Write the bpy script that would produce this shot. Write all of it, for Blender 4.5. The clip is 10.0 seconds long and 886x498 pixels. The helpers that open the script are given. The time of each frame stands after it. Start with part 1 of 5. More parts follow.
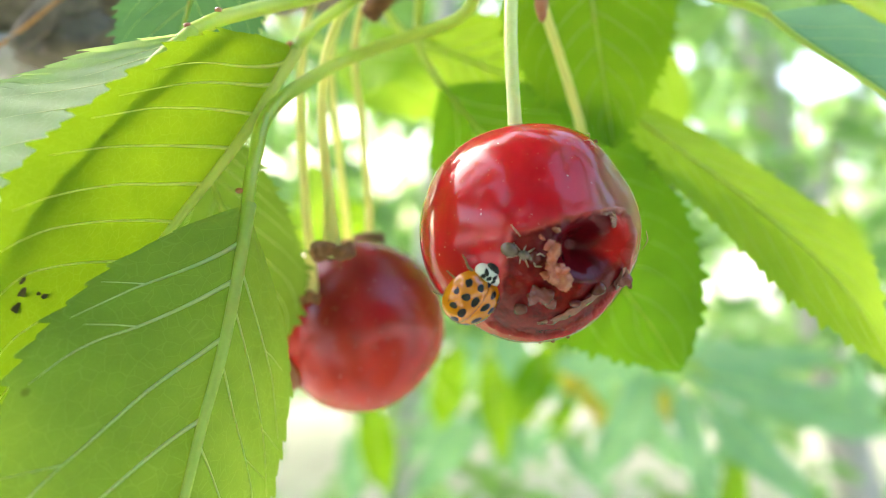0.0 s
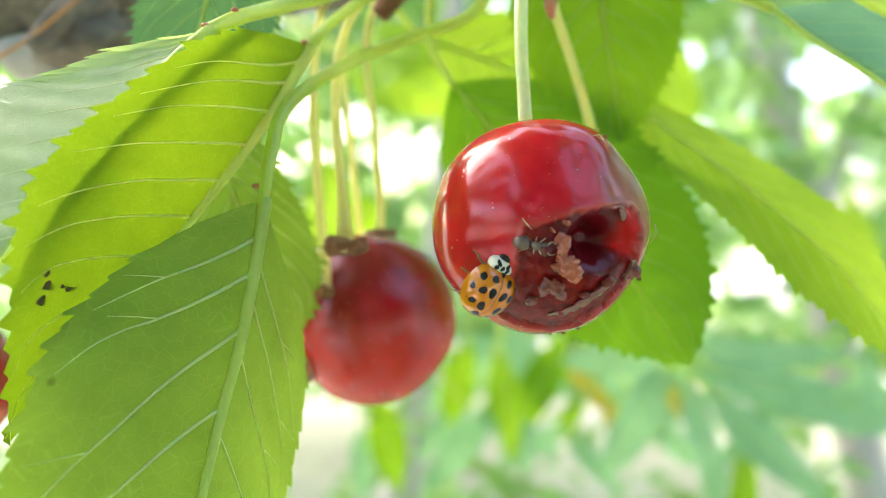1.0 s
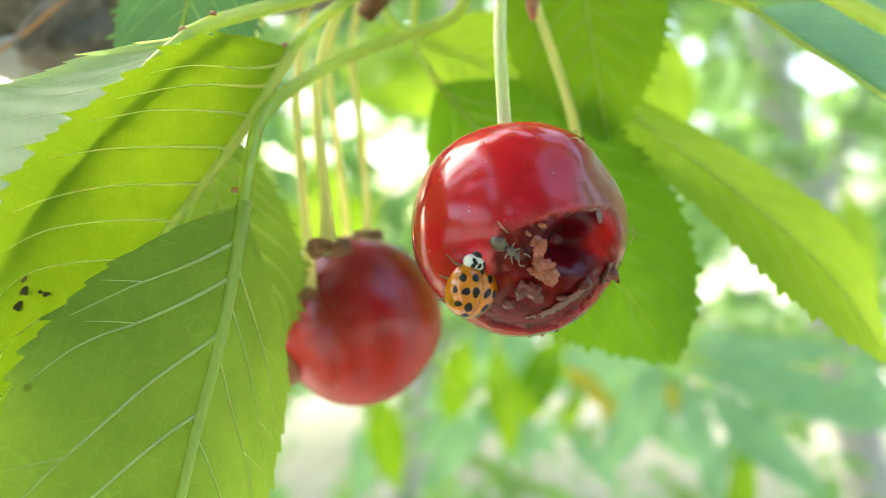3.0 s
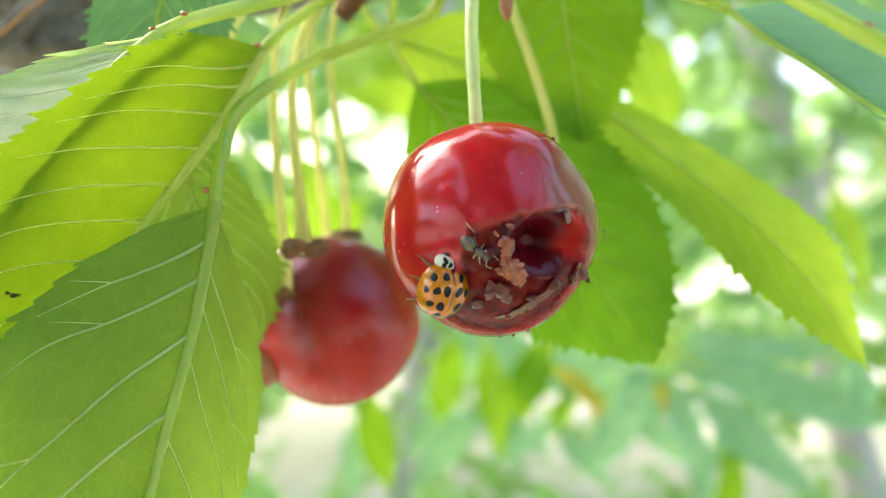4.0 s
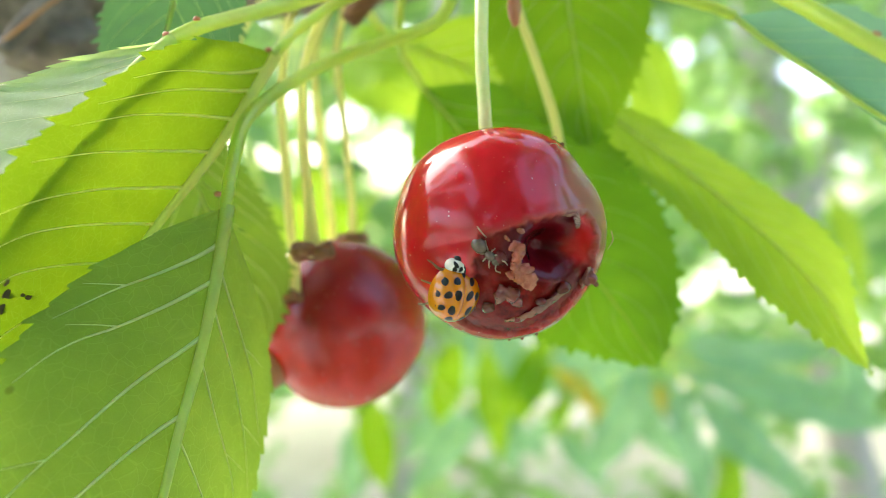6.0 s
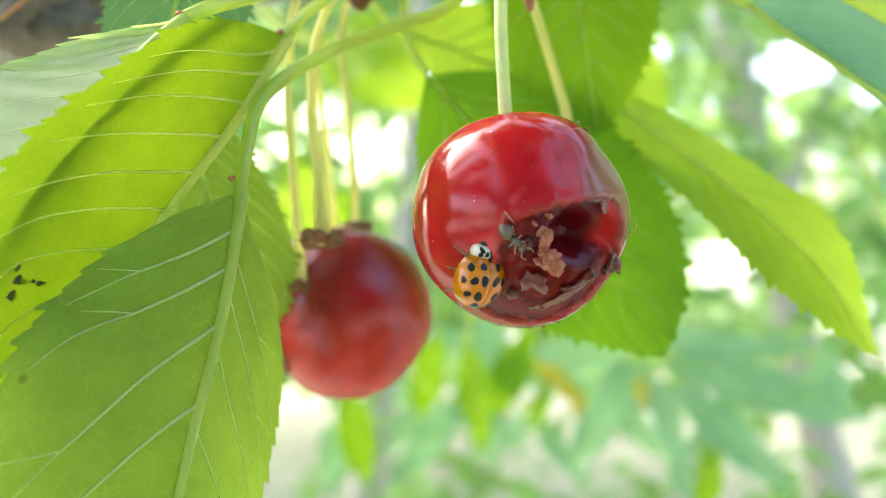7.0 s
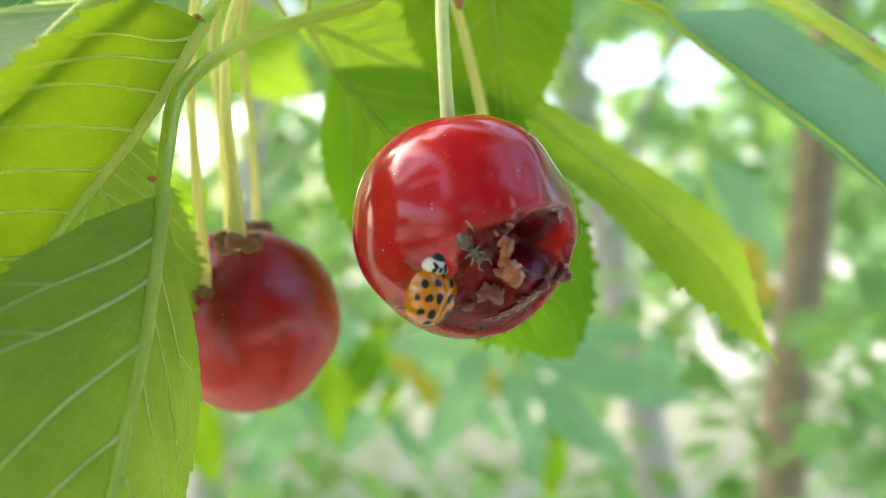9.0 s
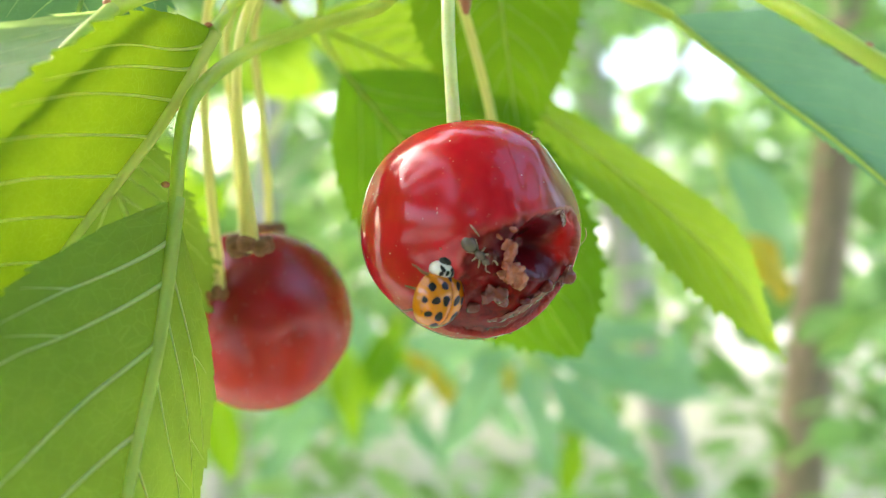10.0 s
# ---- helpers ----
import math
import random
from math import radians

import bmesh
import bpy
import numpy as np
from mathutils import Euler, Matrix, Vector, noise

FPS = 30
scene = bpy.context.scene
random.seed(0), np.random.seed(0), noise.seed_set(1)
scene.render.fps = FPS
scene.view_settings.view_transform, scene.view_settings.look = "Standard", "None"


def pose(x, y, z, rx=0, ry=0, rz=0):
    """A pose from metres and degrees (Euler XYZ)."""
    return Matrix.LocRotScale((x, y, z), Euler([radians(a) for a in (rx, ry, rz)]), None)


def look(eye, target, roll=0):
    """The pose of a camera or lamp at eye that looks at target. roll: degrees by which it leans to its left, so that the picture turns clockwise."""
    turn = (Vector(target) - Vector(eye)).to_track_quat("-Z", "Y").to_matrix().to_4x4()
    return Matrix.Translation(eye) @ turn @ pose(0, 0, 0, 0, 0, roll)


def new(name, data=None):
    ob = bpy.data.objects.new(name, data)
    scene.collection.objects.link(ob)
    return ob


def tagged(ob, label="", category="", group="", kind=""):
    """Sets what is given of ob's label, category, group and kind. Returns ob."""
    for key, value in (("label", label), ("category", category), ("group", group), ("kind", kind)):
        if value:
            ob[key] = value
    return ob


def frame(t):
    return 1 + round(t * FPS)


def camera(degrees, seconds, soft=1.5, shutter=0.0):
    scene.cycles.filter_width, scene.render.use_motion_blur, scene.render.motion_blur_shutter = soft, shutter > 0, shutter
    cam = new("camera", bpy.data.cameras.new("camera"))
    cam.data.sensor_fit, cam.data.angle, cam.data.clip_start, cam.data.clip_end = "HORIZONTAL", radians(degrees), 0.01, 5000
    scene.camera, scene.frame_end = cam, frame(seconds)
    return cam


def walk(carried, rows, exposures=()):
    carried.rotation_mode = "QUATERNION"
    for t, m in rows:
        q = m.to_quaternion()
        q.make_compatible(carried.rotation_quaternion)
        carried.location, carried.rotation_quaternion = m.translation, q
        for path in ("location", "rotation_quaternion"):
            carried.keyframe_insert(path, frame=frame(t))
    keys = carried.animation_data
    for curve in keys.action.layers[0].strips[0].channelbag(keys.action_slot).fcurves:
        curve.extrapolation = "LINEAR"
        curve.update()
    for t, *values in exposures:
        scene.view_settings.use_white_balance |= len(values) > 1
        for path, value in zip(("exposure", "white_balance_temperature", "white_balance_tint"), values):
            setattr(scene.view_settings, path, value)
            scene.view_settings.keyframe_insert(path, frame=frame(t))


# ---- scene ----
cam = camera(56.44, 10.0, soft=0.6)
cam.data.dof.use_dof = True
cam.data.dof.focus_distance = 0.0845
cam.data.dof.aperture_fstop = 15.5
cam.data.dof.aperture_blades = 0
PATH = [
    (0, (0.003527, 0.001143, 1.601319), (-0.05410, 2.00028, 1.59080), -0.27),
    (0.5, (0.003847, -0.000046, 1.601527), (-0.06118, 1.99887, 1.59051), -0.33),
    (1, (0.003202, -0.000690, 1.600826), (-0.07574, 1.99770, 1.58618), -0.46),
    (1.5, (0.003265, -0.000473, 1.601409), (-0.09290, 1.99715, 1.58552), -0.50),
    (2, (0.003521, -0.000977, 1.602101), (-0.08581, 1.99696, 1.58602), -0.47),
    (2.5, (0.004347, -0.000731, 1.601478), (-0.08331, 1.99725, 1.58155), -0.61),
    (4, (0.008033, -0.000655, 1.601537), (-0.05801, 1.99811, 1.57721), -0.79),
    (4.5, (0.008460, -0.000649, 1.601572), (-0.05308, 1.99826, 1.57748), -0.78),
    (5, (0.007248, -0.000610, 1.601877), (-0.05469, 1.99828, 1.57745), -0.66),
    (6.5, (0.006294, -0.001947, 1.601679), (-0.05101, 1.99713, 1.58195), -0.50),
    (7, (0.001831, -0.000037, 1.600923), (0.00177, 1.99968, 1.56743), -0.43),
    (7.5, (-0.001064, 0.003428, 1.601266), (0.15716, 1.99675, 1.56072), -0.25),
    (8, (-0.004716, 0.007607, 1.600290), (0.24845, 1.99095, 1.55293), 0.03),
    (8.5, (-0.005885, 0.007845, 1.601096), (0.35080, 1.97493, 1.54303), 0.47),
    (9, (-0.008761, 0.005243, 1.602733), (0.37870, 1.96648, 1.54423), -0.04),
    (9.5, (-0.009523, 0.004004, 1.602895), (0.35203, 1.97001, 1.53903), 0.15),
    (10, (-0.008011, 0.003371, 1.603443), (0.33939, 1.97181, 1.53592), -0.29),
]
walk(cam, [(t, look(eye, target, roll)) for t, eye, target, roll in PATH],
     exposures=[(t, stops, 6500, 17) for t, stops in ((0.0, 2.84), (1.5, 2.78), (2.5, 2.74), (6.5, 2.77), (7.5, 2.86), (8.0, 2.80), (8.5, 2.62), (9.0, 2.48), (9.5, 2.66), (10.0, 2.68))])

# ---- sky and sun ----
world = bpy.data.worlds.new("sky")
scene.world = world
world.use_nodes = True
wn = world.node_tree.nodes
sky = wn.new("ShaderNodeTexSky")
sky.sky_type = 'NISHITA'
sky.sun_disc = False
sky.sun_elevation = radians(36)
sky.sun_rotation = radians(-49)
sky.air_density = 1.0
sky.dust_density = 4.5
wn["Background"].inputs["Strength"].default_value = 0.15
world.node_tree.links.new(sky.outputs[0], wn["Background"].inputs["Color"])
sun = new("sun", bpy.data.lights.new("sun", 'SUN'))
sun.data.energy = 0.15
sun.data.angle = radians(24)
sun.data.color = (1.0, 0.97, 0.93)
sun.matrix_world = look((-6.1, 5.4, 7.5), (0, 0.1, 1.6))


# ---- materials ----
def mat(name):
    m = bpy.data.materials.new(name)
    m.use_nodes = True
    return m, m.node_tree.nodes, m.node_tree.links


def node(ns, kind, **sets):
    n = ns.new(kind)
    for key, value in sets.items():
        n.inputs[key.replace("_", " ")].default_value = value
    return n


def ramp(ns, stops):
    r = ns.new("ShaderNodeValToRGB")
    r.color_ramp.elements[0].position, r.color_ramp.elements[0].color = stops[0][0], (*stops[0][1], 1)
    r.color_ramp.elements[1].position, r.color_ramp.elements[1].color = stops[-1][0], (*stops[-1][1], 1)
    for p, c in stops[1:-1]:
        r.color_ramp.elements.new(p).color = (*c, 1)
    return r


def simple(name, lo, hi, rough=0.5, scale=900.0, bump=0.2, dist=0.0001, coat=0.0, sss=0.0, metal=0.0, trans=0.0, spec=0.5):
    """Two colours mixed by noise at two scales, with fine relief."""
    m, ns, ln = mat(name)
    b = ns["Principled BSDF"]
    co = ns.new("ShaderNodeTexCoord")
    n1 = node(ns, "ShaderNodeTexNoise", Scale=scale, Detail=6.0, Roughness=0.6)
    n2 = node(ns, "ShaderNodeTexNoise", Scale=scale * 0.17, Detail=3.0)
    ln.new(co.outputs["Object"], n1.inputs["Vector"])
    ln.new(co.outputs["Object"], n2.inputs["Vector"])
    mx = ns.new("ShaderNodeMath")
    mx.operation = 'MULTIPLY_ADD'
    ln.new(n1.outputs["Fac"], mx.inputs[0])
    mx.inputs[1].default_value = 0.5
    half = ns.new("ShaderNodeMath")
    half.operation = 'MULTIPLY'
    half.inputs[1].default_value = 0.5
    ln.new(n2.outputs["Fac"], half.inputs[0])
    ln.new(half.outputs[0], mx.inputs[2])
    r = ramp(ns, [(0.32, lo), (0.68, hi)])
    ln.new(mx.outputs[0], r.inputs[0])
    ln.new(r.outputs[0], b.inputs["Base Color"])
    bp = node(ns, "ShaderNodeBump", Strength=bump, Distance=dist)
    ln.new(n1.outputs["Fac"], bp.inputs["Height"])
    ln.new(bp.outputs[0], b.inputs["Normal"])
    b.inputs["Roughness"].default_value = rough
    b.inputs["Metallic"].default_value = metal
    b.inputs["Coat Weight"].default_value = coat
    b.inputs["Coat Roughness"].default_value = 0.08
    b.inputs["Specular IOR Level"].default_value = spec
    if sss:
        b.inputs["Subsurface Weight"].default_value = sss
        b.inputs["Subsurface Radius"].default_value = (1.0, 0.4, 0.15)
        b.inputs["Subsurface Scale"].default_value = 0.0008
    if trans:
        b.inputs["Transmission Weight"].default_value = trans
    return m


def leaf_material(name, lo, hi, through_col, passes=0.5, rough=0.42, net=0.5, spec=0.4, cell=850.0, freckles=0.0):
    """A leaf: pigment over a fine net of veins, part of the light passing through."""
    m, ns, ln = mat(name)
    b = ns["Principled BSDF"]
    uv = ns.new("ShaderNodeUVMap")
    warp = node(ns, "ShaderNodeTexNoise", Scale=420.0, Detail=2.0)
    ln.new(uv.outputs[0], warp.inputs["Vector"])
    add = ns.new("ShaderNodeVectorMath")
    add.operation = 'MULTIPLY_ADD'
    ln.new(warp.outputs["Color"], add.inputs[0])
    add.inputs[1].default_value = (0.0012, 0.0012, 0.0)
    ln.new(uv.outputs[0], add.inputs[2])
    vor = node(ns, "ShaderNodeTexVoronoi", Scale=cell)
    vor.feature = 'DISTANCE_TO_EDGE'
    ln.new(add.outputs[0], vor.inputs["Vector"])
    fine = node(ns, "ShaderNodeTexVoronoi", Scale=cell * 3.1)
    fine.feature = 'DISTANCE_TO_EDGE'
    ln.new(add.outputs[0], fine.inputs["Vector"])
    line = ramp(ns, [(0.0, (1, 1, 1)), (0.014, (0.6, 0.6, 0.6)), (0.04, (0, 0, 0))])
    ln.new(vor.outputs["Distance"], line.inputs[0])
    line2 = ramp(ns, [(0.0, (0.28, 0.28, 0.28)), (0.09, (0, 0, 0))])
    ln.new(fine.outputs["Distance"], line2.inputs[0])
    nets = ns.new("ShaderNodeMath")
    nets.operation = 'MAXIMUM'
    ln.new(line.outputs[0], nets.inputs[0])
    ln.new(line2.outputs[0], nets.inputs[1])
    big = node(ns, "ShaderNodeTexNoise", Scale=110.0, Detail=5.0, Roughness=0.6)
    ln.new(uv.outputs[0], big.inputs["Vector"])
    base = ramp(ns, [(0.3, lo), (0.7, hi)])
    ln.new(big.outputs["Fac"], base.inputs[0])
    fac = ns.new("ShaderNodeMath")
    fac.operation = 'MULTIPLY'
    fac.inputs[1].default_value = net
    ln.new(nets.outputs[0], fac.inputs[0])
    pale = tuple(min(1.0, 1.7 * c + 0.05) for c in hi)
    mixc = ns.new("ShaderNodeMix")
    mixc.data_type = 'RGBA'
    ln.new(fac.outputs[0], mixc.inputs[0])
    ln.new(base.outputs[0], mixc.inputs[6])
    mixc.inputs[7].default_value = (*pale, 1)
    out_col = mixc.outputs[2]
    if freckles:
        sp = node(ns, "ShaderNodeTexVoronoi", Scale=150.0)
        ln.new(uv.outputs[0], sp.inputs["Vector"])
        dot = ramp(ns, [(0.0, (freckles,) * 3), (0.05, (freckles,) * 3), (0.075, (0, 0, 0))])
        ln.new(sp.outputs["Distance"], dot.inputs[0])
        mf = ns.new("ShaderNodeMix")
        mf.data_type = 'RGBA'
        ln.new(dot.outputs[0], mf.inputs[0])
        ln.new(out_col, mf.inputs[6])
        mf.inputs[7].default_value = (0.06, 0.05, 0.015, 1)
        out_col = mf.outputs[2]
    ln.new(out_col, b.inputs["Base Color"])
    b.inputs["Roughness"].default_value = rough
    b.inputs["Specular IOR Level"].default_value = spec
    bp = node(ns, "ShaderNodeBump", Strength=0.35, Distance=0.00012)
    ln.new(nets.outputs[0], bp.inputs["Height"])
    ln.new(bp.outputs[0], b.inputs["Normal"])
    tr = ns.new("ShaderNodeBsdfTranslucent")
    tc = ns.new("ShaderNodeMix")
    tc.data_type = 'RGBA'
    ln.new(fac.outputs[0], tc.inputs[0])
    tc.inputs[6].default_value = (*through_col, 1)
    tc.inputs[7].default_value = (*[min(1, c * 1.25 + 0.06) for c in through_col], 1)
    tm = ns.new("ShaderNodeMix")
    tm.data_type = 'RGBA'
    tm.blend_type = 'MULTIPLY'
    tone = ramp(ns, [(0.25, (0.72, 0.78, 0.72)), (0.7, (1, 1, 1))])
    ln.new(big.outputs["Fac"], tone.inputs[0])
    tm.inputs[0].default_value = 1.0
    ln.new(tc.outputs[2], tm.inputs[6])
    ln.new(tone.outputs[0], tm.inputs[7])
    ln.new(tm.outputs[2], tr.inputs["Color"])
    mix = ns.new("ShaderNodeMixShader")
    mix.inputs[0].default_value = passes
    ln.new(b.outputs[0], mix.inputs[1])
    ln.new(tr.outputs[0], mix.inputs[2])
    ln.new(mix.outputs[0], ns["Material Output"].inputs["Surface"])
    return m


def far_leaf_material(name, lo, mid, hi, through_col, passes=0.45):
    m, ns, ln = mat(name)
    b = ns["Principled BSDF"]
    g = ns.new("ShaderNodeNewGeometry")
    r = ramp(ns, [(0.0, lo), (0.55, mid), (1.0, hi)])
    ln.new(g.outputs["Random Per Island"], r.inputs[0])
    ln.new(r.outputs[0], b.inputs["Base Color"])
    b.inputs["Roughness"].default_value = 0.38
    tr = ns.new("ShaderNodeBsdfTranslucent")
    tr.inputs["Color"].default_value = (*through_col, 1)
    mix = ns.new("ShaderNodeMixShader")
    mix.inputs[0].default_value = passes
    ln.new(b.outputs[0], mix.inputs[1])
    ln.new(tr.outputs[0], mix.inputs[2])
    ln.new(mix.outputs[0], ns["Material Output"].inputs["Surface"])
    return m


UNDERSIDE = leaf_material("leaf_underside", (0.16, 0.265, 0.034), (0.215, 0.345, 0.044), (0.32, 0.52, 0.03), passes=0.32, spec=0.15, rough=0.6, net=0.2, cell=620.0, freckles=0.8)
BACKLIT = leaf_material("leaf_backlit", (0.09, 0.19, 0.008), (0.14, 0.26, 0.012), (0.255, 0.405, 0.006), passes=0.5, spec=0.12, rough=0.6, net=0.22, cell=1000.0, freckles=0.6)
UPPER = leaf_material("leaf_upper", (0.10, 0.21, 0.17), (0.17, 0.29, 0.25), (0.62, 0.86, 0.26), passes=0.6, rough=0.36, net=0.2, spec=1.0)
# underside greens dimmed, so the shade on this leaf is in its colour
SHADED_UNDERSIDE = leaf_material("leaf_shaded_underside", (0.11, 0.21, 0.03), (0.15, 0.27, 0.045), (0.28, 0.48, 0.03), passes=0.33, rough=0.55, net=0.12, spec=0.2)
# darker copy of SHADED: shade on the leaf behind is put into its green
SHADED_DARK = leaf_material("leaf_shaded_behind", (0.07, 0.17, 0.012), (0.10, 0.23, 0.018), (0.22, 0.50, 0.008), passes=0.44, rough=0.5, net=0.12, spec=0.25, freckles=0.5)
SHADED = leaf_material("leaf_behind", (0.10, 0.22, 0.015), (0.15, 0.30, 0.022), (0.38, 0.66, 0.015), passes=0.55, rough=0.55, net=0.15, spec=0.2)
YOUNG = leaf_material("leaf_bright", (0.14, 0.26, 0.02), (0.20, 0.34, 0.03), (0.48, 0.74, 0.04), passes=0.6, rough=0.55, net=0.3, spec=0.2)
BLUISH = leaf_material("leaf_bluegreen", (0.165, 0.35, 0.20), (0.23, 0.44, 0.27), (0.39, 0.73, 0.33), passes=0.46, rough=0.42, net=0.08, spec=0.8)
ORCHARD = far_leaf_material("leaf_orchard", (0.03, 0.10, 0.02), (0.13, 0.30, 0.10), (0.34, 0.56, 0.31), (0.41, 0.69, 0.15), passes=0.45)
DEEP = leaf_material("leaf_deep_green", (0.05, 0.15, 0.06), (0.08, 0.21, 0.09), (0.16, 0.38, 0.10), passes=0.35, rough=0.42, net=0.2, spec=0.7)
FAR = far_leaf_material("leaf_far", (0.05, 0.13, 0.04), (0.085, 0.20, 0.06), (0.14, 0.28, 0.08), (0.3, 0.58, 0.1), passes=0.32)


def glowing_green(m, colour, passes):
    """Lets part of the light pass through a thin green stem or vein."""
    ns, ln = m.node_tree.nodes, m.node_tree.links
    tr = ns.new("ShaderNodeBsdfTranslucent")
    tr.inputs["Color"].default_value = (*colour, 1)
    mix = ns.new("ShaderNodeMixShader")
    mix.inputs[0].default_value = passes
    ln.new(ns["Principled BSDF"].outputs[0], mix.inputs[1])
    ln.new(tr.outputs[0], mix.inputs[2])
    ln.new(mix.outputs[0], ns["Material Output"].inputs["Surface"])
    return m


RIB = simple("rib_green", (0.44, 0.58, 0.11), (0.58, 0.70, 0.19), rough=0.45, scale=2500, bump=0.3, sss=0.3)
VEIN = simple("vein_pale", (0.46, 0.62, 0.20), (0.60, 0.73, 0.31), rough=0.5, scale=2500, bump=0.2, sss=0.2)
glowing_green(RIB, (0.8, 0.95, 0.35), 0.45)
glowing_green(VEIN, (0.9, 1.0, 0.5), 0.3)
# light through the backlit leaf's veins is put into this brighter copy of VEIN
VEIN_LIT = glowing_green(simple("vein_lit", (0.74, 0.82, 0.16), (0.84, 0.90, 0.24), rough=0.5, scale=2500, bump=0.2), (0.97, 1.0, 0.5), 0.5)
STALK = simple("stalk_green", (0.36, 0.53, 0.06), (0.48, 0.65, 0.12), rough=0.3, scale=1800, bump=0.5, coat=0.7, sss=0.3)
STALK_PALE = simple("stalk_pale_green", (0.60, 0.72, 0.30), (0.80, 0.86, 0.52), rough=0.28, scale=1800, bump=0.5, coat=0.8, sss=0.3)
STALK_OLD = simple("stalk_yellow", (0.58, 0.60, 0.15), (0.80, 0.80, 0.34), rough=0.4, scale=1500, bump=0.5, sss=0.2)
glowing_green(STALK_PALE, (0.9, 1.0, 0.4), 0.3)
glowing_green(STALK, (0.9, 1.0, 0.3), 0.4)
glowing_green(STALK_OLD, (0.95, 0.95, 0.5), 0.5)
DRIED = simple("dried_calyx", (0.08, 0.03, 0.012), (0.34, 0.16, 0.055), rough=0.75, scale=1200, bump=0.8, dist=0.0003)
GLAND = simple("gland_red", (0.36, 0.10, 0.04), (0.52, 0.24, 0.11), rough=0.35, scale=1500, coat=0.4, sss=0.3)
BARK = simple("bark", (0.07, 0.055, 0.042), (0.40, 0.35, 0.28), rough=0.9, scale=240, bump=1.0, dist=0.002)
TRUNK = simple("trunk_bark", (0.20, 0.145, 0.10), (0.42, 0.33, 0.24), rough=0.9, scale=22, bump=1.0, dist=0.01)
PALE_TRUNK = simple("pale_trunk_bark", (0.34, 0.32, 0.31), (0.56, 0.54, 0.52), rough=0.9, scale=22, bump=1.0, dist=0.01)
SOIL = simple("pale_soil", (0.42, 0.39, 0.34), (0.66, 0.62, 0.56), rough=0.95, scale=3.0, bump=0.6, dist=0.02)
TWINE = simple("orange_fibre", (0.45, 0.2, 0.05), (0.6, 0.3, 0.1), rough=0.6, scale=900)
FLESH = simple("cherry_flesh", (0.07, 0.004, 0.003), (0.17, 0.014, 0.008), rough=0.10, scale=900, bump=0.2, dist=0.0002, coat=0.3, sss=0.5, spec=0.35)
ORANGE_FLESH = simple("dried_flesh", (0.22, 0.025, 0.012), (0.56, 0.16, 0.07), rough=0.14, scale=1400, bump=0.5, dist=0.0002, coat=1.0, sss=0.6, spec=0.3)
JELLY = simple("clear_flesh", (0.11, 0.012, 0.008), (0.20, 0.038, 0.026), rough=0.05, scale=500, bump=0.15, coat=0.6, sss=0.3, spec=0.3)
TORN = simple("torn_skin", (0.16, 0.022, 0.015), (0.30, 0.09, 0.06), rough=0.09, scale=1100, bump=0.6, dist=0.0002, coat=0.7, sss=0.3, spec=0.3)
ELYTRON = simple("orange_shell", (0.58, 0.16, 0.002), (0.72, 0.235, 0.003), rough=0.16, scale=700, bump=0.05, coat=1.0)
BLACK = simple("black_shell", (0.003, 0.0025, 0.002), (0.010, 0.008, 0.006), rough=0.3, scale=1500, bump=0.1, coat=0.25, spec=0.3)
WHITE = simple("ivory_shell", (0.70, 0.68, 0.58), (0.85, 0.83, 0.74), rough=0.3, scale=900, bump=0.05, coat=0.8, sss=0.1)
LEG = simple("insect_leg", (0.13, 0.06, 0.02), (0.28, 0.14, 0.055), rough=0.4, scale=2000, bump=0.2)
ANT = simple("ant_body", (0.07, 0.045, 0.03), (0.17, 0.11, 0.075), rough=0.25, scale=2600, bump=0.2, coat=0.7)
ANT_LEG = simple("ant_leg", (0.35, 0.22, 0.13), (0.55, 0.4, 0.27), rough=0.35, scale=2600)
YELLOW = simple("leaf_yellow", (0.60, 0.45, 0.01), (0.80, 0.62, 0.03), rough=0.6, scale=200)
BLOT = simple("leaf_blotch", (0.03, 0.025, 0.01), (0.10, 0.07, 0.02), rough=0.7, scale=1500)


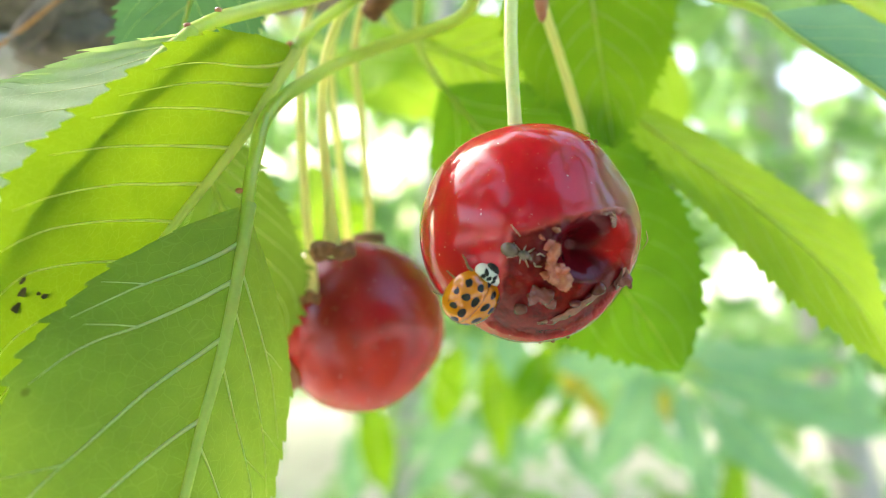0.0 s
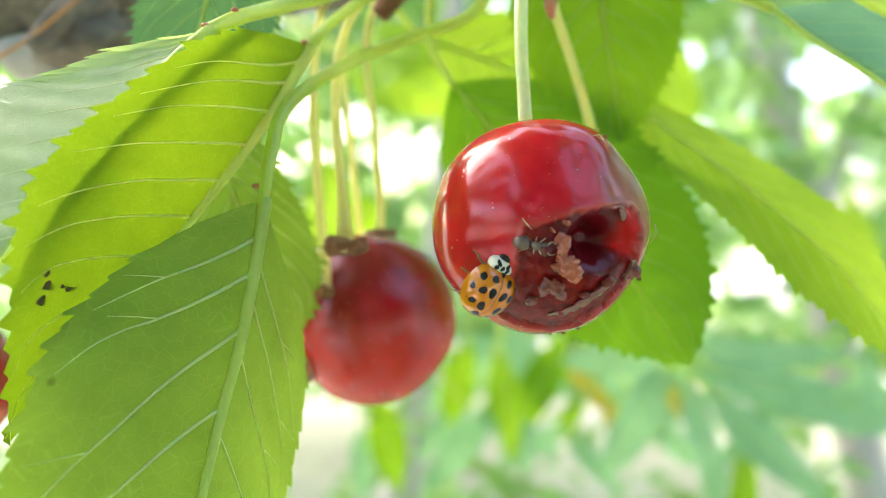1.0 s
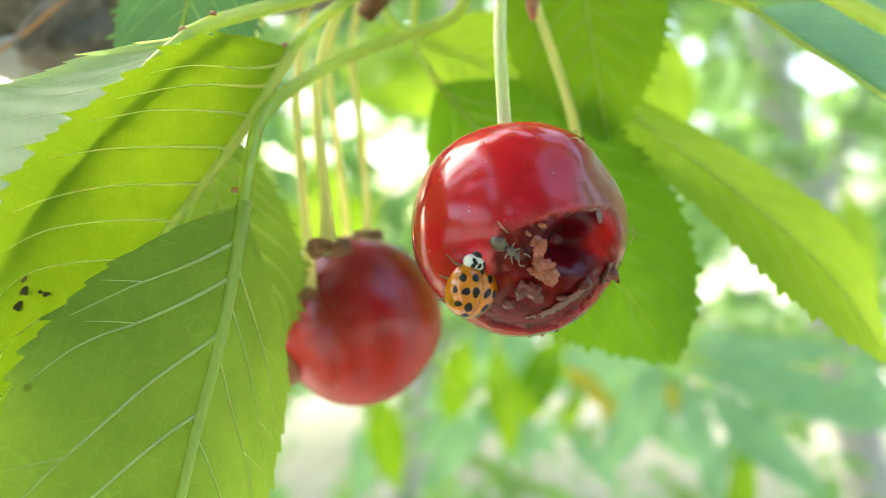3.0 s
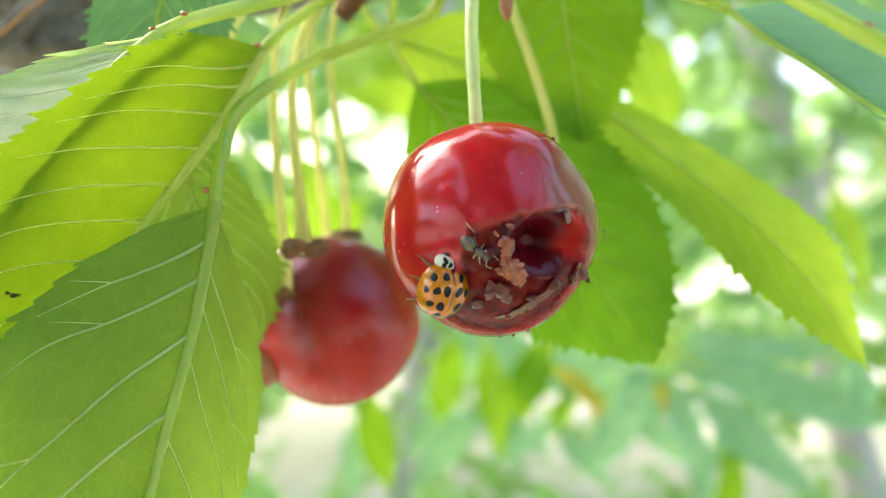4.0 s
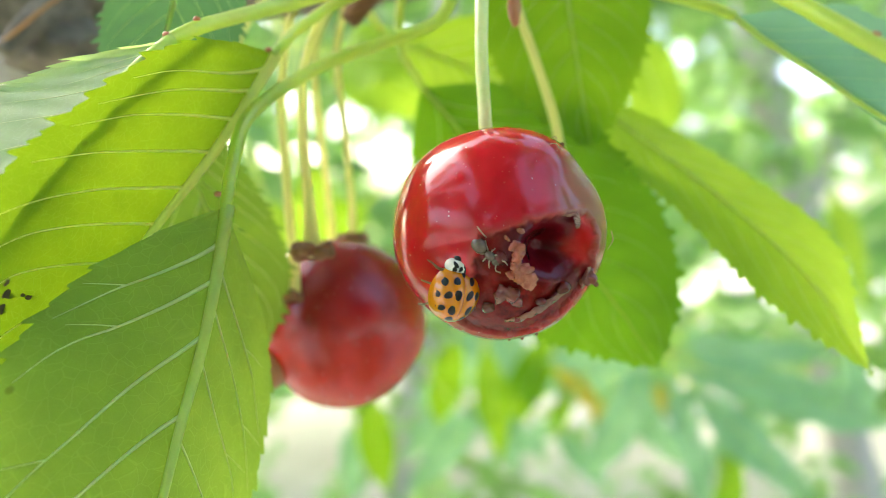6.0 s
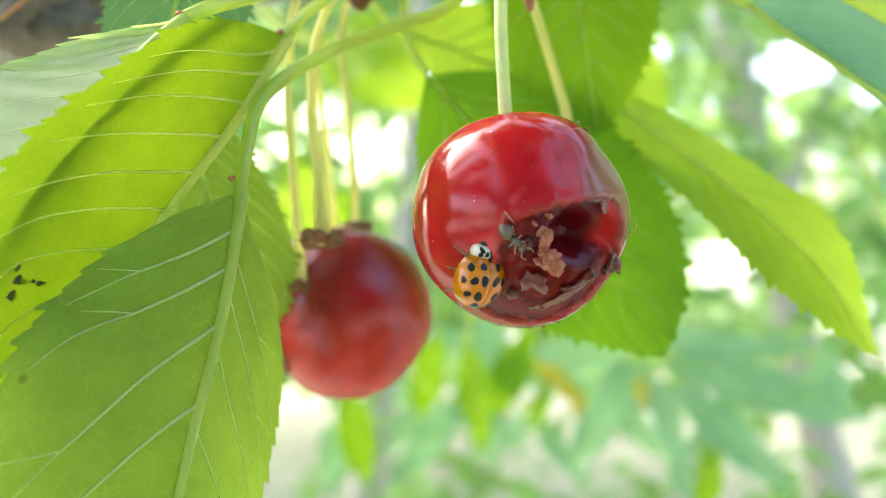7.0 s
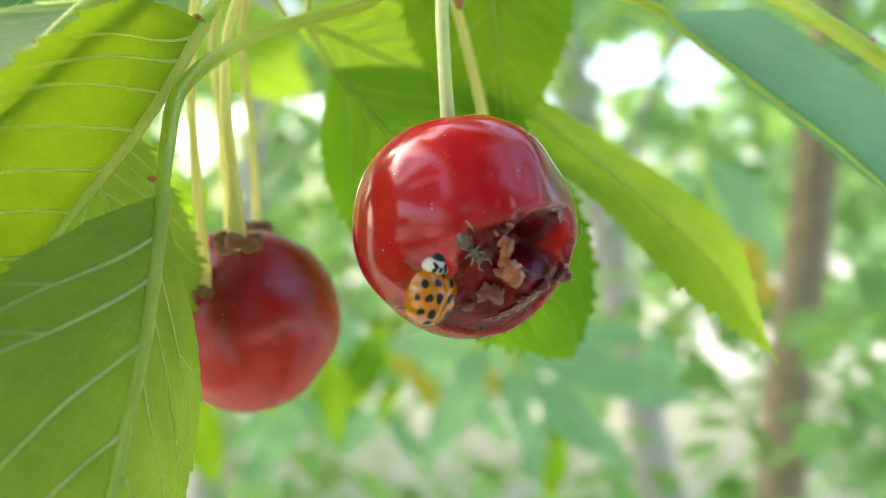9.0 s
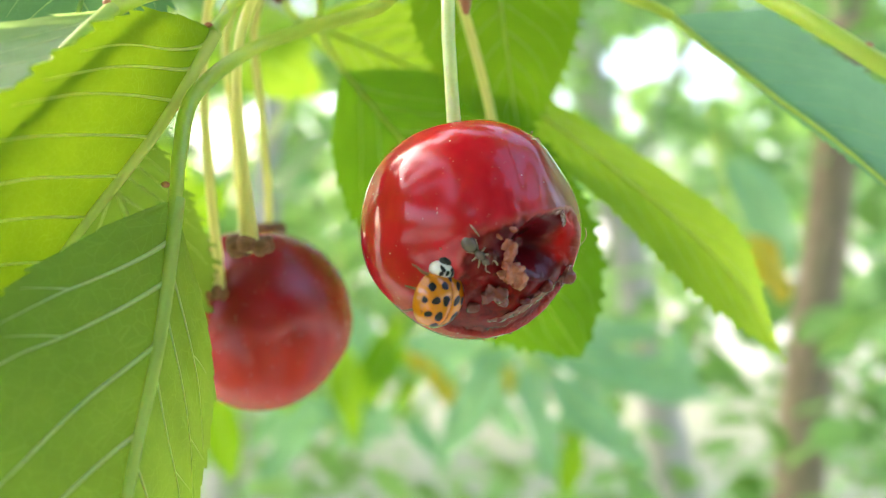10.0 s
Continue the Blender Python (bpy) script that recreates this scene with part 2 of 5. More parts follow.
def cherry_material(name, ripe, pale, flesh_dark, flesh_light, wound):
    """Red skin with lenticels and a bruised, browned shoulder; where the flesh attribute is 1, wet flesh."""
    m, ns, ln = mat(name)
    b = ns["Principled BSDF"]
    co = ns.new("ShaderNodeTexCoord")
    obj = co.outputs["Object"]
    streak = ns.new("ShaderNodeMapping")
    streak.inputs["Scale"].default_value = (1, 1, 0.35)
    ln.new(obj, streak.inputs["Vector"])
    n1 = node(ns, "ShaderNodeTexNoise", Scale=260.0 if wound else 90.0, Detail=5.0 if wound else 2.0, Roughness=0.55)
    ln.new(streak.outputs[0], n1.inputs["Vector"])
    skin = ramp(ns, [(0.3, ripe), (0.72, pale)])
    if wound:
        ln.new(n1.outputs["Fac"], skin.inputs[0])
    else:
        # darker red towards the top, paler towards the foot
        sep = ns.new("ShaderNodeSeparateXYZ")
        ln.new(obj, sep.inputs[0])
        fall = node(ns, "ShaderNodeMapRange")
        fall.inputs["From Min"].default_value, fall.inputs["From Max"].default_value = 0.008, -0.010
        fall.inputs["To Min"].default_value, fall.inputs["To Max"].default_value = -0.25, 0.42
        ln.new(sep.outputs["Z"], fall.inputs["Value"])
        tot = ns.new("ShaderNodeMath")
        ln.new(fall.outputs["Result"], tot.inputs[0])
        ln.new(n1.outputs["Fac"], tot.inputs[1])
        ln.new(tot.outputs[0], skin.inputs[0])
    n3 = node(ns, "ShaderNodeTexNoise", Scale=120.0, Detail=3.0)
    ln.new(obj, n3.inputs["Vector"])
    dots = node(ns, "ShaderNodeTexVoronoi", Scale=900.0)
    ln.new(obj, dots.inputs["Vector"])
    dr = ramp(ns, [(0.0, (0.5 if wound else 0.2,) * 3), (0.13, (0, 0, 0))])
    ln.new(dots.outputs["Distance"], dr.inputs[0])
    lent = ns.new("ShaderNodeMix")
    lent.data_type = 'RGBA'
    ln.new(dr.outputs[0], lent.inputs[0])
    ln.new(skin.outputs[0], lent.inputs[6])
    lent.inputs[7].default_value = (0.62, 0.16, 0.1, 1)
    # fine pale dust and sap specks
    speck = node(ns, "ShaderNodeTexVoronoi", Scale=1700.0)
    ln.new(obj, speck.inputs["Vector"])
    lot = ns.new("ShaderNodeSeparateColor")
    ln.new(speck.outputs["Color"], lot.inputs[0])
    few = node(ns, "ShaderNodeMapRange")
    few.inputs["From Min"].default_value, few.inputs["From Max"].default_value = 0.80, 1.0
    few.inputs["To Min"].default_value, few.inputs["To Max"].default_value = 0.0, 0.16
    ln.new(lot.outputs[0], few.inputs["Value"])
    near = ns.new("ShaderNodeMath")
    near.operation = 'LESS_THAN'
    ln.new(speck.outputs["Distance"], near.inputs[0])
    ln.new(few.outputs["Result"], near.inputs[1])
    dust = ns.new("ShaderNodeMix")
    dust.data_type = 'RGBA'
    ln.new(near.outputs[0], dust.inputs[0])
    ln.new(lent.outputs[2], dust.inputs[6])
    dust.inputs[7].default_value = (0.72, 0.42, 0.36, 1)
    col = dust.outputs[2]
    if wound:
        bru = ns.new("ShaderNodeAttribute")
        bru.attribute_name = "bruise"
        mb = ns.new("ShaderNodeMix")
        mb.data_type = 'RGBA'
        ln.new(bru.outputs["Fac"], mb.inputs[0])
        ln.new(col, mb.inputs[6])
        brown = ramp(ns, [(0.3, (0.24, 0.035, 0.028)), (0.7, (0.38, 0.12, 0.085))])
        ln.new(n3.outputs["Fac"], brown.inputs[0])
        ln.new(brown.outputs[0], mb.inputs[7])
        fl = ns.new("ShaderNodeAttribute")
        fl.attribute_name = "flesh"
        n4 = node(ns, "ShaderNodeTexNoise", Scale=600.0, Detail=6.0, Roughness=0.65)
        ln.new(obj, n4.inputs["Vector"])
        fc = ramp(ns, [(0.3, flesh_dark), (0.55, flesh_light), (0.75, (0.19, 0.014, 0.008))])
        ln.new(n4.outputs["Fac"], fc.inputs[0])
        mf = ns.new("ShaderNodeMix")
        mf.data_type = 'RGBA'
        ln.new(fl.outputs["Fac"], mf.inputs[0])
        ln.new(mb.outputs[2], mf.inputs[6])
        # brighter red: glow through the thin wall put into the colour, plus low patches
        thin = ns.new("ShaderNodeAttribute")
        thin.attribute_name = "thin"
        mt = ns.new("ShaderNodeMix")
        mt.data_type = 'RGBA'
        ln.new(thin.outputs["Fac"], mt.inputs[0])
        ln.new(fc.outputs[0], mt.inputs[6])
        mt.inputs[7].default_value = (0.48, 0.006, 0.006, 1)
        # darker red inside the hollow, except over the thin parts
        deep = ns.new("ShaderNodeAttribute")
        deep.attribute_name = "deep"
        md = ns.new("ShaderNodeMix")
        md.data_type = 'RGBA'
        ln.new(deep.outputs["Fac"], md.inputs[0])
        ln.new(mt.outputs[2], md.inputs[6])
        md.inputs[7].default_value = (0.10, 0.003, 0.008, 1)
        ln.new(md.outputs[2], mf.inputs[7])
        col = mf.outputs[2]
        for socket, skin_value, flesh_value in (("Specular IOR Level", 0.38, 0.18), ("Coat Weight", 0.18, 0.12)):
            mr = ns.new("ShaderNodeMapRange")
            mr.inputs["To Min"].default_value, mr.inputs["To Max"].default_value = skin_value, flesh_value
            ln.new(fl.outputs["Fac"], mr.inputs["Value"])
            ln.new(mr.outputs["Result"], b.inputs[socket])
        bp = node(ns, "ShaderNodeBump", Distance=0.00005)
        ln.new(n4.outputs["Fac"], bp.inputs["Height"])
        ln.new(fl.outputs["Fac"], bp.inputs["Strength"])
        ln.new(bp.outputs[0], b.inputs["Normal"])
    ln.new(col, b.inputs["Base Color"])
    n5 = node(ns, "ShaderNodeTexNoise", Scale=700.0, Detail=4.0)
    ln.new(obj, n5.inputs["Vector"])
    rr = ramp(ns, [(0.3, (0.11 if wound else 0.2,) * 3), (0.7, (0.18 if wound else 0.28,) * 3)])
    ln.new(n5.outputs["Fac"], rr.inputs[0])
    ln.new(rr.outputs[0], b.inputs["Roughness"])
    b.inputs["Coat Weight"].default_value = 0.15
    b.inputs["Coat Roughness"].default_value = 0.12
    b.inputs["Specular IOR Level"].default_value = 0.45
    b.inputs["Subsurface Weight"].default_value = 0.25
    b.inputs["Subsurface Radius"].default_value = (1.0, 0.12, 0.08)
    b.inputs["Subsurface Scale"].default_value = 0.0015
    return m


SKIN = cherry_material("cherry_skin", (0.42, 0.002, 0.010), (0.62, 0.008, 0.020), (0.06, 0.002, 0.003), (0.18, 0.005, 0.005), True)
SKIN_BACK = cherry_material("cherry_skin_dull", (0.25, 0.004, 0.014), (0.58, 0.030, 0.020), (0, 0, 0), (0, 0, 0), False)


# ---- mesh tools ----
def thing(name, at, label, category, group="", kind=""):
    e = new(name)
    e.location = at
    e.empty_display_size = 0.005
    return tagged(e, label, category, group, kind)


def part(name, verts, faces, material, parent, label="", smooth=True, uvs=None):
    """One mesh object from places in the world, hung under its thing or part."""
    base = Vector((0, 0, 0))
    p = parent
    while p is not None:
        base += p.location
        p = p.parent
    me = bpy.data.meshes.new(name)
    off = np.array(base)
    me.from_pydata([tuple(np.asarray(v) - off) for v in verts], [], [tuple(int(i) for i in f) for f in faces])
    if smooth:
        me.polygons.foreach_set("use_smooth", [True] * len(me.polygons))
    if uvs is not None:
        layer = me.uv_layers.new(name="UVMap")
        idx = np.empty(len(me.loops), dtype=np.int64)
        me.loops.foreach_get("vertex_index", idx)
        layer.data.foreach_set("uv", np.asarray(uvs, dtype=np.float32)[idx].ravel())
    me.materials.append(material)
    ob = new(name, me)
    ob.parent = parent
    if label:
        tagged(ob, label)
    return ob


def unit(v):
    v = np.asarray(v, dtype=float)
    return v / np.linalg.norm(v)


def curve_points(pts, n):
    """Points along a smooth curve through pts."""
    p = np.asarray(pts, dtype=float)
    if len(p) == 2:
        return p[0] + np.linspace(0, 1, n)[:, None] * (p[1] - p[0])
    q = np.vstack([2 * p[0] - p[1], p, 2 * p[-1] - p[-2]])
    out = []
    for t in np.linspace(0, len(p) - 1 - 1e-9, n):
        i, f = int(t), t - int(t)
        a, b, c, d = q[i], q[i + 1], q[i + 2], q[i + 3]
        out.append(0.5 * (2 * b + (c - a) * f + (2 * a - 5 * b + 4 * c - d) * f * f + (3 * b - a - 3 * c + d) * f ** 3))
    return np.array(out)


def tube_mesh(pts, radii, sides=10, knots=24, rough=0.0, seed=1):
    """A round rod through pts, its radius going through radii, closed at both ends."""
    c = curve_points(pts, knots)
    r = np.interp(np.linspace(0, 1, knots), np.linspace(0, 1, len(radii)), radii)
    rng = np.random.RandomState(seed)
    tan = np.gradient(c, axis=0)
    verts, faces = [], []
    side = None
    for i in range(knots):
        t = unit(tan[i])
        if side is None:
            side = unit(np.cross(t, (0.31, 0.87, 0.38)))
        side = unit(side - t * (side @ t))
        other = np.cross(t, side)
        for k in range(sides):
            a = 2 * math.pi * k / sides
            rr = r[i] * (1 + rough * rng.uniform(-1, 1))
            verts.append(c[i] + rr * (math.cos(a) * side + math.sin(a) * other))
    for i in range(knots - 1):
        for k in range(sides):
            k2 = (k + 1) % sides
            faces.append((i * sides + k, i * sides + k2, (i + 1) * sides + k2, (i + 1) * sides + k))
    faces.append(tuple(range(sides))[::-1])
    faces.append(tuple((knots - 1) * sides + k for k in range(sides)))
    return verts, faces


def rod(name, pts, radii, material, parent, label="", sides=10, knots=24, rough=0.0, seed=1):
    v, f = tube_mesh(pts, radii, sides, knots, rough, seed)
    return part(name, v, f, material, parent, label)


def lattice(seed):
    return np.random.RandomState(seed).rand(64, 64, 64)


LATTICE = lattice(5)


def value_noise(p, scale, octaves=3):
    """Smooth noise in -1..1 at the rows of p."""
    out, amp, total = np.zeros(len(p)), 1.0, 0.0
    for o in range(octaves):
        q = np.asarray(p) * scale * 2 ** o + 17.3 * (o + 1)
        i = np.floor(q).astype(int)
        f = q - i
        f = f * f * (3 - 2 * f)
        acc = 0
        for dx in (0, 1):
            for dy in (0, 1):
                for dz in (0, 1):
                    w = (f[:, 0] if dx else 1 - f[:, 0]) * (f[:, 1] if dy else 1 - f[:, 1]) * (f[:, 2] if dz else 1 - f[:, 2])
                    acc = acc + w * LATTICE[(i[:, 0] + dx) % 64, (i[:, 1] + dy) % 64, (i[:, 2] + dz) % 64]
        out += amp * (acc * 2 - 1)
        total += amp
        amp *= 0.5
    return out / total


def blob_mesh(centre, radii, axes=None, lumps=0.0, freq=900.0, rings=12, segs=18, seed=0):
    """A closed rounded lump; axes: three directions for the radii."""
    ax = np.eye(3) if axes is None else np.array(axes, dtype=float)
    d = [(0, 0, 1)]
    for i in range(1, rings):
        for k in range(segs):
            a, b = math.pi * i / rings, 2 * math.pi * k / segs
            d.append((math.sin(a) * math.cos(b), math.sin(a) * math.sin(b), math.cos(a)))
    d.append((0, 0, -1))
    d = np.array(d)
    v = np.array(centre) + (d * np.array(radii)) @ ax
    if lumps:
        v = v + ((d * np.array(radii)) @ ax) * (lumps * value_noise(v + seed * 0.37, freq))[:, None]
    faces = [(0, 1 + k, 1 + (k + 1) % segs) for k in range(segs)]
    for i in range(rings - 2):
        for k in range(segs):
            a, b = 1 + i * segs + k, 1 + i * segs + (k + 1) % segs
            faces.append((a, a + segs, b + segs, b))
    last, s = len(d) - 1, 1 + (rings - 2) * segs
    faces += [(last, s + (k + 1) % segs, s + k) for k in range(segs)]
    return v, faces


def blob(name, centre, radii, material, parent, label="", **kw):
    v, f = blob_mesh(centre, radii, **kw)
    return part(name, v, f, material, parent, label)


# ---- leaves of the near shoot ----
class Blade:
    """The surface of a leaf: its midrib, the way each half spreads from it, its outline and waves."""

    def __init__(self, mid, left, right, wide_left, wide_right, widest=0.42, full=2.7, cup=0.0, wave=0.0006, seed=0, pleat=0.00008):
        fine = curve_points(mid, 600)
        run = np.concatenate([[0], np.cumsum(np.linalg.norm(np.diff(fine, axis=0), axis=1))])
        self.c = np.stack([np.interp(np.linspace(0, run[-1], 200), run, fine[:, k]) for k in range(3)], 1)
        self.tan = np.array([unit(t) for t in np.gradient(self.c, axis=0)])
        self.arc = np.concatenate([[0], np.cumsum(np.linalg.norm(np.diff(self.c, axis=0), axis=1))])
        self.dirs = {1: unit(left), -1: unit(right)}
        self.width = {1: wide_left, -1: wide_right}
        self.widest, self.full, self.cup, self.wave, self.seed, self.pleat = widest, full, cup, wave, seed, pleat
        n = np.cross(unit(left) - unit(right), self.tan[60])
        self.face = unit(n) if n @ (np.array((0.0, 0.0, 1.6)) - self.c[80]) > 0 else -unit(n)

    def outline(self, v):
        if v < self.widest:
            return 1 - (1 - v / self.widest) ** self.full
        return max(0.0, 1 - ((v - self.widest) / (1 - self.widest)) ** 1.9) ** 0.95

    def at(self, side, s, v, lift=0.0, reach=0.0):
        """The place at s (0 midrib, 1 margin) across one half, v along; lift: metres off the face."""
        x = min(max(v, 0.0), 1.0) * 199
        i = min(int(x), 198)
        f = x - i
        p = self.c[i] * (1 - f) + self.c[i + 1] * f
        t = self.tan[i]
        d = unit(self.dirs[side] - t * (self.dirs[side] @ t))
        w = self.width[side] * self.outline(v)
        nrm = self.face
        off = self.cup * s * s * w
        off += self.wave * math.sin(11 * v + self.seed + 2.1 * side) * s * s
        off += self.pleat * math.cos(2 * math.pi * (v - 0.13 * s) * 11) * math.sin(math.pi * min(1, s * 1.05)) * (1 if w > 0.004 else w / 0.004)
        return p + d * w * s + t * (reach + 0.10 * w * s * s) + nrm * (off + lift)


def leaf(name, blade, material, label, group="", veins=9, teeth=34, tooth=0.0012, rib=0.00075, rib_material=None,
         petiole=(), petiole_r=(0.0007, 0.0007), petiole_material=None, glands=(), rows=204, cols=9, vein_r=0.00027, vein_lift=0.00005, starts=None, lead=0.30, vein_material=None, thin_side=1.0, leads=(), fork=False):
    th = thing(name, tuple(blade.c[0]), label, "leaf", group)
    verts, faces, uvs = [], [], []
    index = {}
    length = blade.arc[-1]
    for i in range(rows + 1):
        v = i / rows
        saw = (v * teeth) % 1.0
        depth = tooth * (saw / 0.78 if saw < 0.78 else (1 - saw) / 0.22) * (0.75 + 0.5 * math.sin(v * teeth // 1 * 2.399)) * min(1, 8 * v, 8 * (1 - v) + 0.15)
        for side in (1, -1):
            for j in range(cols + 1):
                if j == 0 and side == -1:
                    index[(i, -1, 0)] = index[(i, 1, 0)]
                    continue
                s = j / cols
                w = max(1e-6, blade.width[side] * blade.outline(v))
                grow = 1 + (min(depth / w, 0.5) if j == cols and w > 0.0008 else 0)
                index[(i, side, j)] = len(verts)
                verts.append(blade.at(side, s * grow, v, reach=depth * 0.3 if j == cols else 0))
                uvs.append((side * s * w + 0.05, v * length))
    for i in range(rows):
        for side in (1, -1):
            for j in range(cols):
                q = (index[(i, side, j)], index[(i, side, j + 1)], index[(i + 1, side, j + 1)], index[(i + 1, side, j)])
                faces.append(q if side == 1 else q[::-1])
    part("blade", verts, faces, material, th, uvs=uvs)
    rm = rib_material or RIB
    pts = [blade.at(1, 0, v, lift=rib * 0.35) for v in np.linspace(0, 0.985, 14)]
    rod("midrib", pts, [rib, rib * 0.8, rib * 0.6, rib * 0.4, rib * 0.15], rm, th, sides=10, knots=50)
    for side in (1, -1):
        if blade.width[side] < 0.004:
            continue
        for k in range(veins):
            v0 = 0.03 + 0.84 * ((k + (0.3 if side < 0 else 0)) / veins) ** 1.12
            if starts:
                v0 = starts[k] + (0.028 if side < 0 else 0)
            ahead = lead + 0.02 * math.sin(k * 1.7 + side)
            if leads and side > 0:
                ahead = leads[k]
            pts = []
            for s in np.linspace(0.0, 0.93, 9):
                bend = ahead * s ** 1.08 + (0.03 * max(0, s - 0.75) / 0.25)
                pts.append(blade.at(side, s, min(0.995, v0 + bend), lift=vein_lift))
            r = vein_r * (1 - 0.45 * k / veins) * (thin_side if side < 0 else 1)
            rod("vein", pts, [r * 1.25, r, r * 0.72, r * 0.45, r * 0.15], vein_material or VEIN, th, sides=6, knots=20)
            if fork and k < 5:
                # side branches that leave the vein and bend towards its neighbours
                for s0, out, turn in ((0.60, 0.30, -0.012),):
                    s0 += 0.07 * math.sin(3.1 * k + side)
                    v1 = v0 + ahead * s0 ** 1.08
                    pts = [blade.at(side, min(0.97, s0 + out * q), min(0.99, v1 + 0.35 * ahead * out * q + turn * q), lift=0.00007) for q in np.linspace(0, 1, 6)]
                    rod("vein", pts, [r * 0.36, r * 0.26, r * 0.08], vein_material or VEIN, th, sides=5, knots=10)
    if len(petiole):
        rod("petiole", petiole, petiole_r, petiole_material or STALK, th, sides=12, knots=60, rough=0.012)
    for g in glands:
        blob("gland", g, (0.00045, 0.00036, 0.00032), GLAND, th, "red nectar gland on the stalk", lumps=0.15, rings=8, segs=10)
    return th


def blotch(parent, blade, side, s, v, size, seed, name="blotch"):
    """A flat dark patch lying on a leaf's face."""
    rng = np.random.RandomState(seed)
    ph = rng.uniform(0, 6.28)
    mid = blade.at(side, s, v, lift=0.00012)
    t = unit(blade.at(side, s, v + 0.02) - blade.at(side, s, v - 0.02))
    a = unit(np.cross(blade.face, t))
    ring = [mid + (math.cos(x) * a + math.sin(x) * t * 0.42) * size * (0.8 + 0.25 * math.sin(2 * x + ph) + 0.15 * math.sin(3 * x + 2 * ph) + rng.uniform(-0.06, 0.06)) for x in np.linspace(0, 2 * math.pi, 29)[:-1]]
    n = len(ring)
    top = [p + blade.face * 0.00008 for p in ring]
    verts = ring + top
    faces = [tuple(range(n, 2 * n))] + [(k, (k + 1) % n, n + (k + 1) % n, n + k) for k in range(n)]
    part(name, verts, faces, BLOT, parent, smooth=False)


SPUR = np.array((0.006, 0.106, 1.6375))

# leaf seen from below, its midrib in sharp focus
A_MID = [(-0.0198, 0.0889, 1.6058), (-0.0210, 0.0842, 1.5925), (-0.0225, 0.0810, 1.5840), (-0.0250, 0.0755, 1.5690), (-0.0300, 0.0670, 1.5470), (-0.0340, 0.0620, 1.5360)]
blade_a = Blade(A_MID, (-0.78, -0.55, 0.30), (0.26, 0.89, -0.36), 0.0172, 0.0180, widest=0.42, full=3.4, cup=-0.05, seed=1, pleat=0.0002)
leaf_a = leaf("cherry_leaf", blade_a, UNDERSIDE, "green serrated cherry leaf hanging with its veined underside turned out", "leaves of the shoot", veins=9, rib=0.00070, vein_r=0.00022, fork=True, starts=(0.055, 0.111, 0.190, 0.300, 0.425, 0.55, 0.67, 0.78, 0.87), lead=0.2, thin_side=0.6, leads=(0.13, 0.17, 0.29, 0.27, 0.26, 0.25, 0.24, 0.2, 0.12),
              petiole=[(-0.0205, 0.0862, 1.5990), (-0.0199, 0.0886, 1.6056), (-0.0196, 0.0905, 1.6105), (-0.0186, 0.0950, 1.6170), (-0.0134, 0.1055, 1.6240), (-0.0060, 0.1080, 1.6276), (0.0022, 0.1070, 1.6301), (0.0048, 0.1060, 1.6330), (0.0058, 0.1060, 1.6372)],
              petiole_r=[0.00025, 0.00068, 0.00078, 0.00085, 0.00085, 0.0008, 0.00085, 0.001], glands=[(-0.0208, 0.0888, 1.6072)])

# bright leaf with the light behind it
m_b = unit((-0.47, -0.34, -0.81))
B0 = np.array((-0.017, 0.100, 1.625))
B_MID = [B0, (-0.0223, 0.0947, 1.6139), (-0.0292, 0.0912, 1.6035), B0 + 0.0400 * m_b, B0 + 0.054 * m_b + np.array((-0.001, -0.002, 0))]
blade_b = Blade(B_MID, (-0.16, -0.88, 0.45), (-0.50, 0.82, 0.28), 0.0205, 0.016, widest=0.48, full=2.5, cup=0.02, seed=2, pleat=0.0002)
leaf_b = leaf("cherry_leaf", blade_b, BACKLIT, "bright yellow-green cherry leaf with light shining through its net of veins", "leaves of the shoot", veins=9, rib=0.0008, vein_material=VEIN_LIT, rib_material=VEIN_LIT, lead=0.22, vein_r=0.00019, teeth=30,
              petiole=[(-0.0172, 0.0995, 1.6246), (-0.0160, 0.1030, 1.6275), (-0.0152, 0.1070, 1.6300), (-0.0105, 0.1110, 1.6345), (0.0, 0.1080, 1.6375), (0.0058, 0.1060, 1.6380)],
              petiole_r=[0.0008, 0.0007, 0.00075, 0.0008, 0.0009], glands=[(-0.0175, 0.0992, 1.6254)], tooth=0.0015)
for s, v, z, seed in ((0.74, 0.715, 0.0007, 3), (0.72, 0.735, 0.0013, 4), (0.54, 0.72, 0.0010, 5), (0.60, 0.722, 0.0006, 7), (0.72, 0.765, 0.0013, 6)):
    blotch(leaf_b, blade_b, 1, s, v, z, seed)

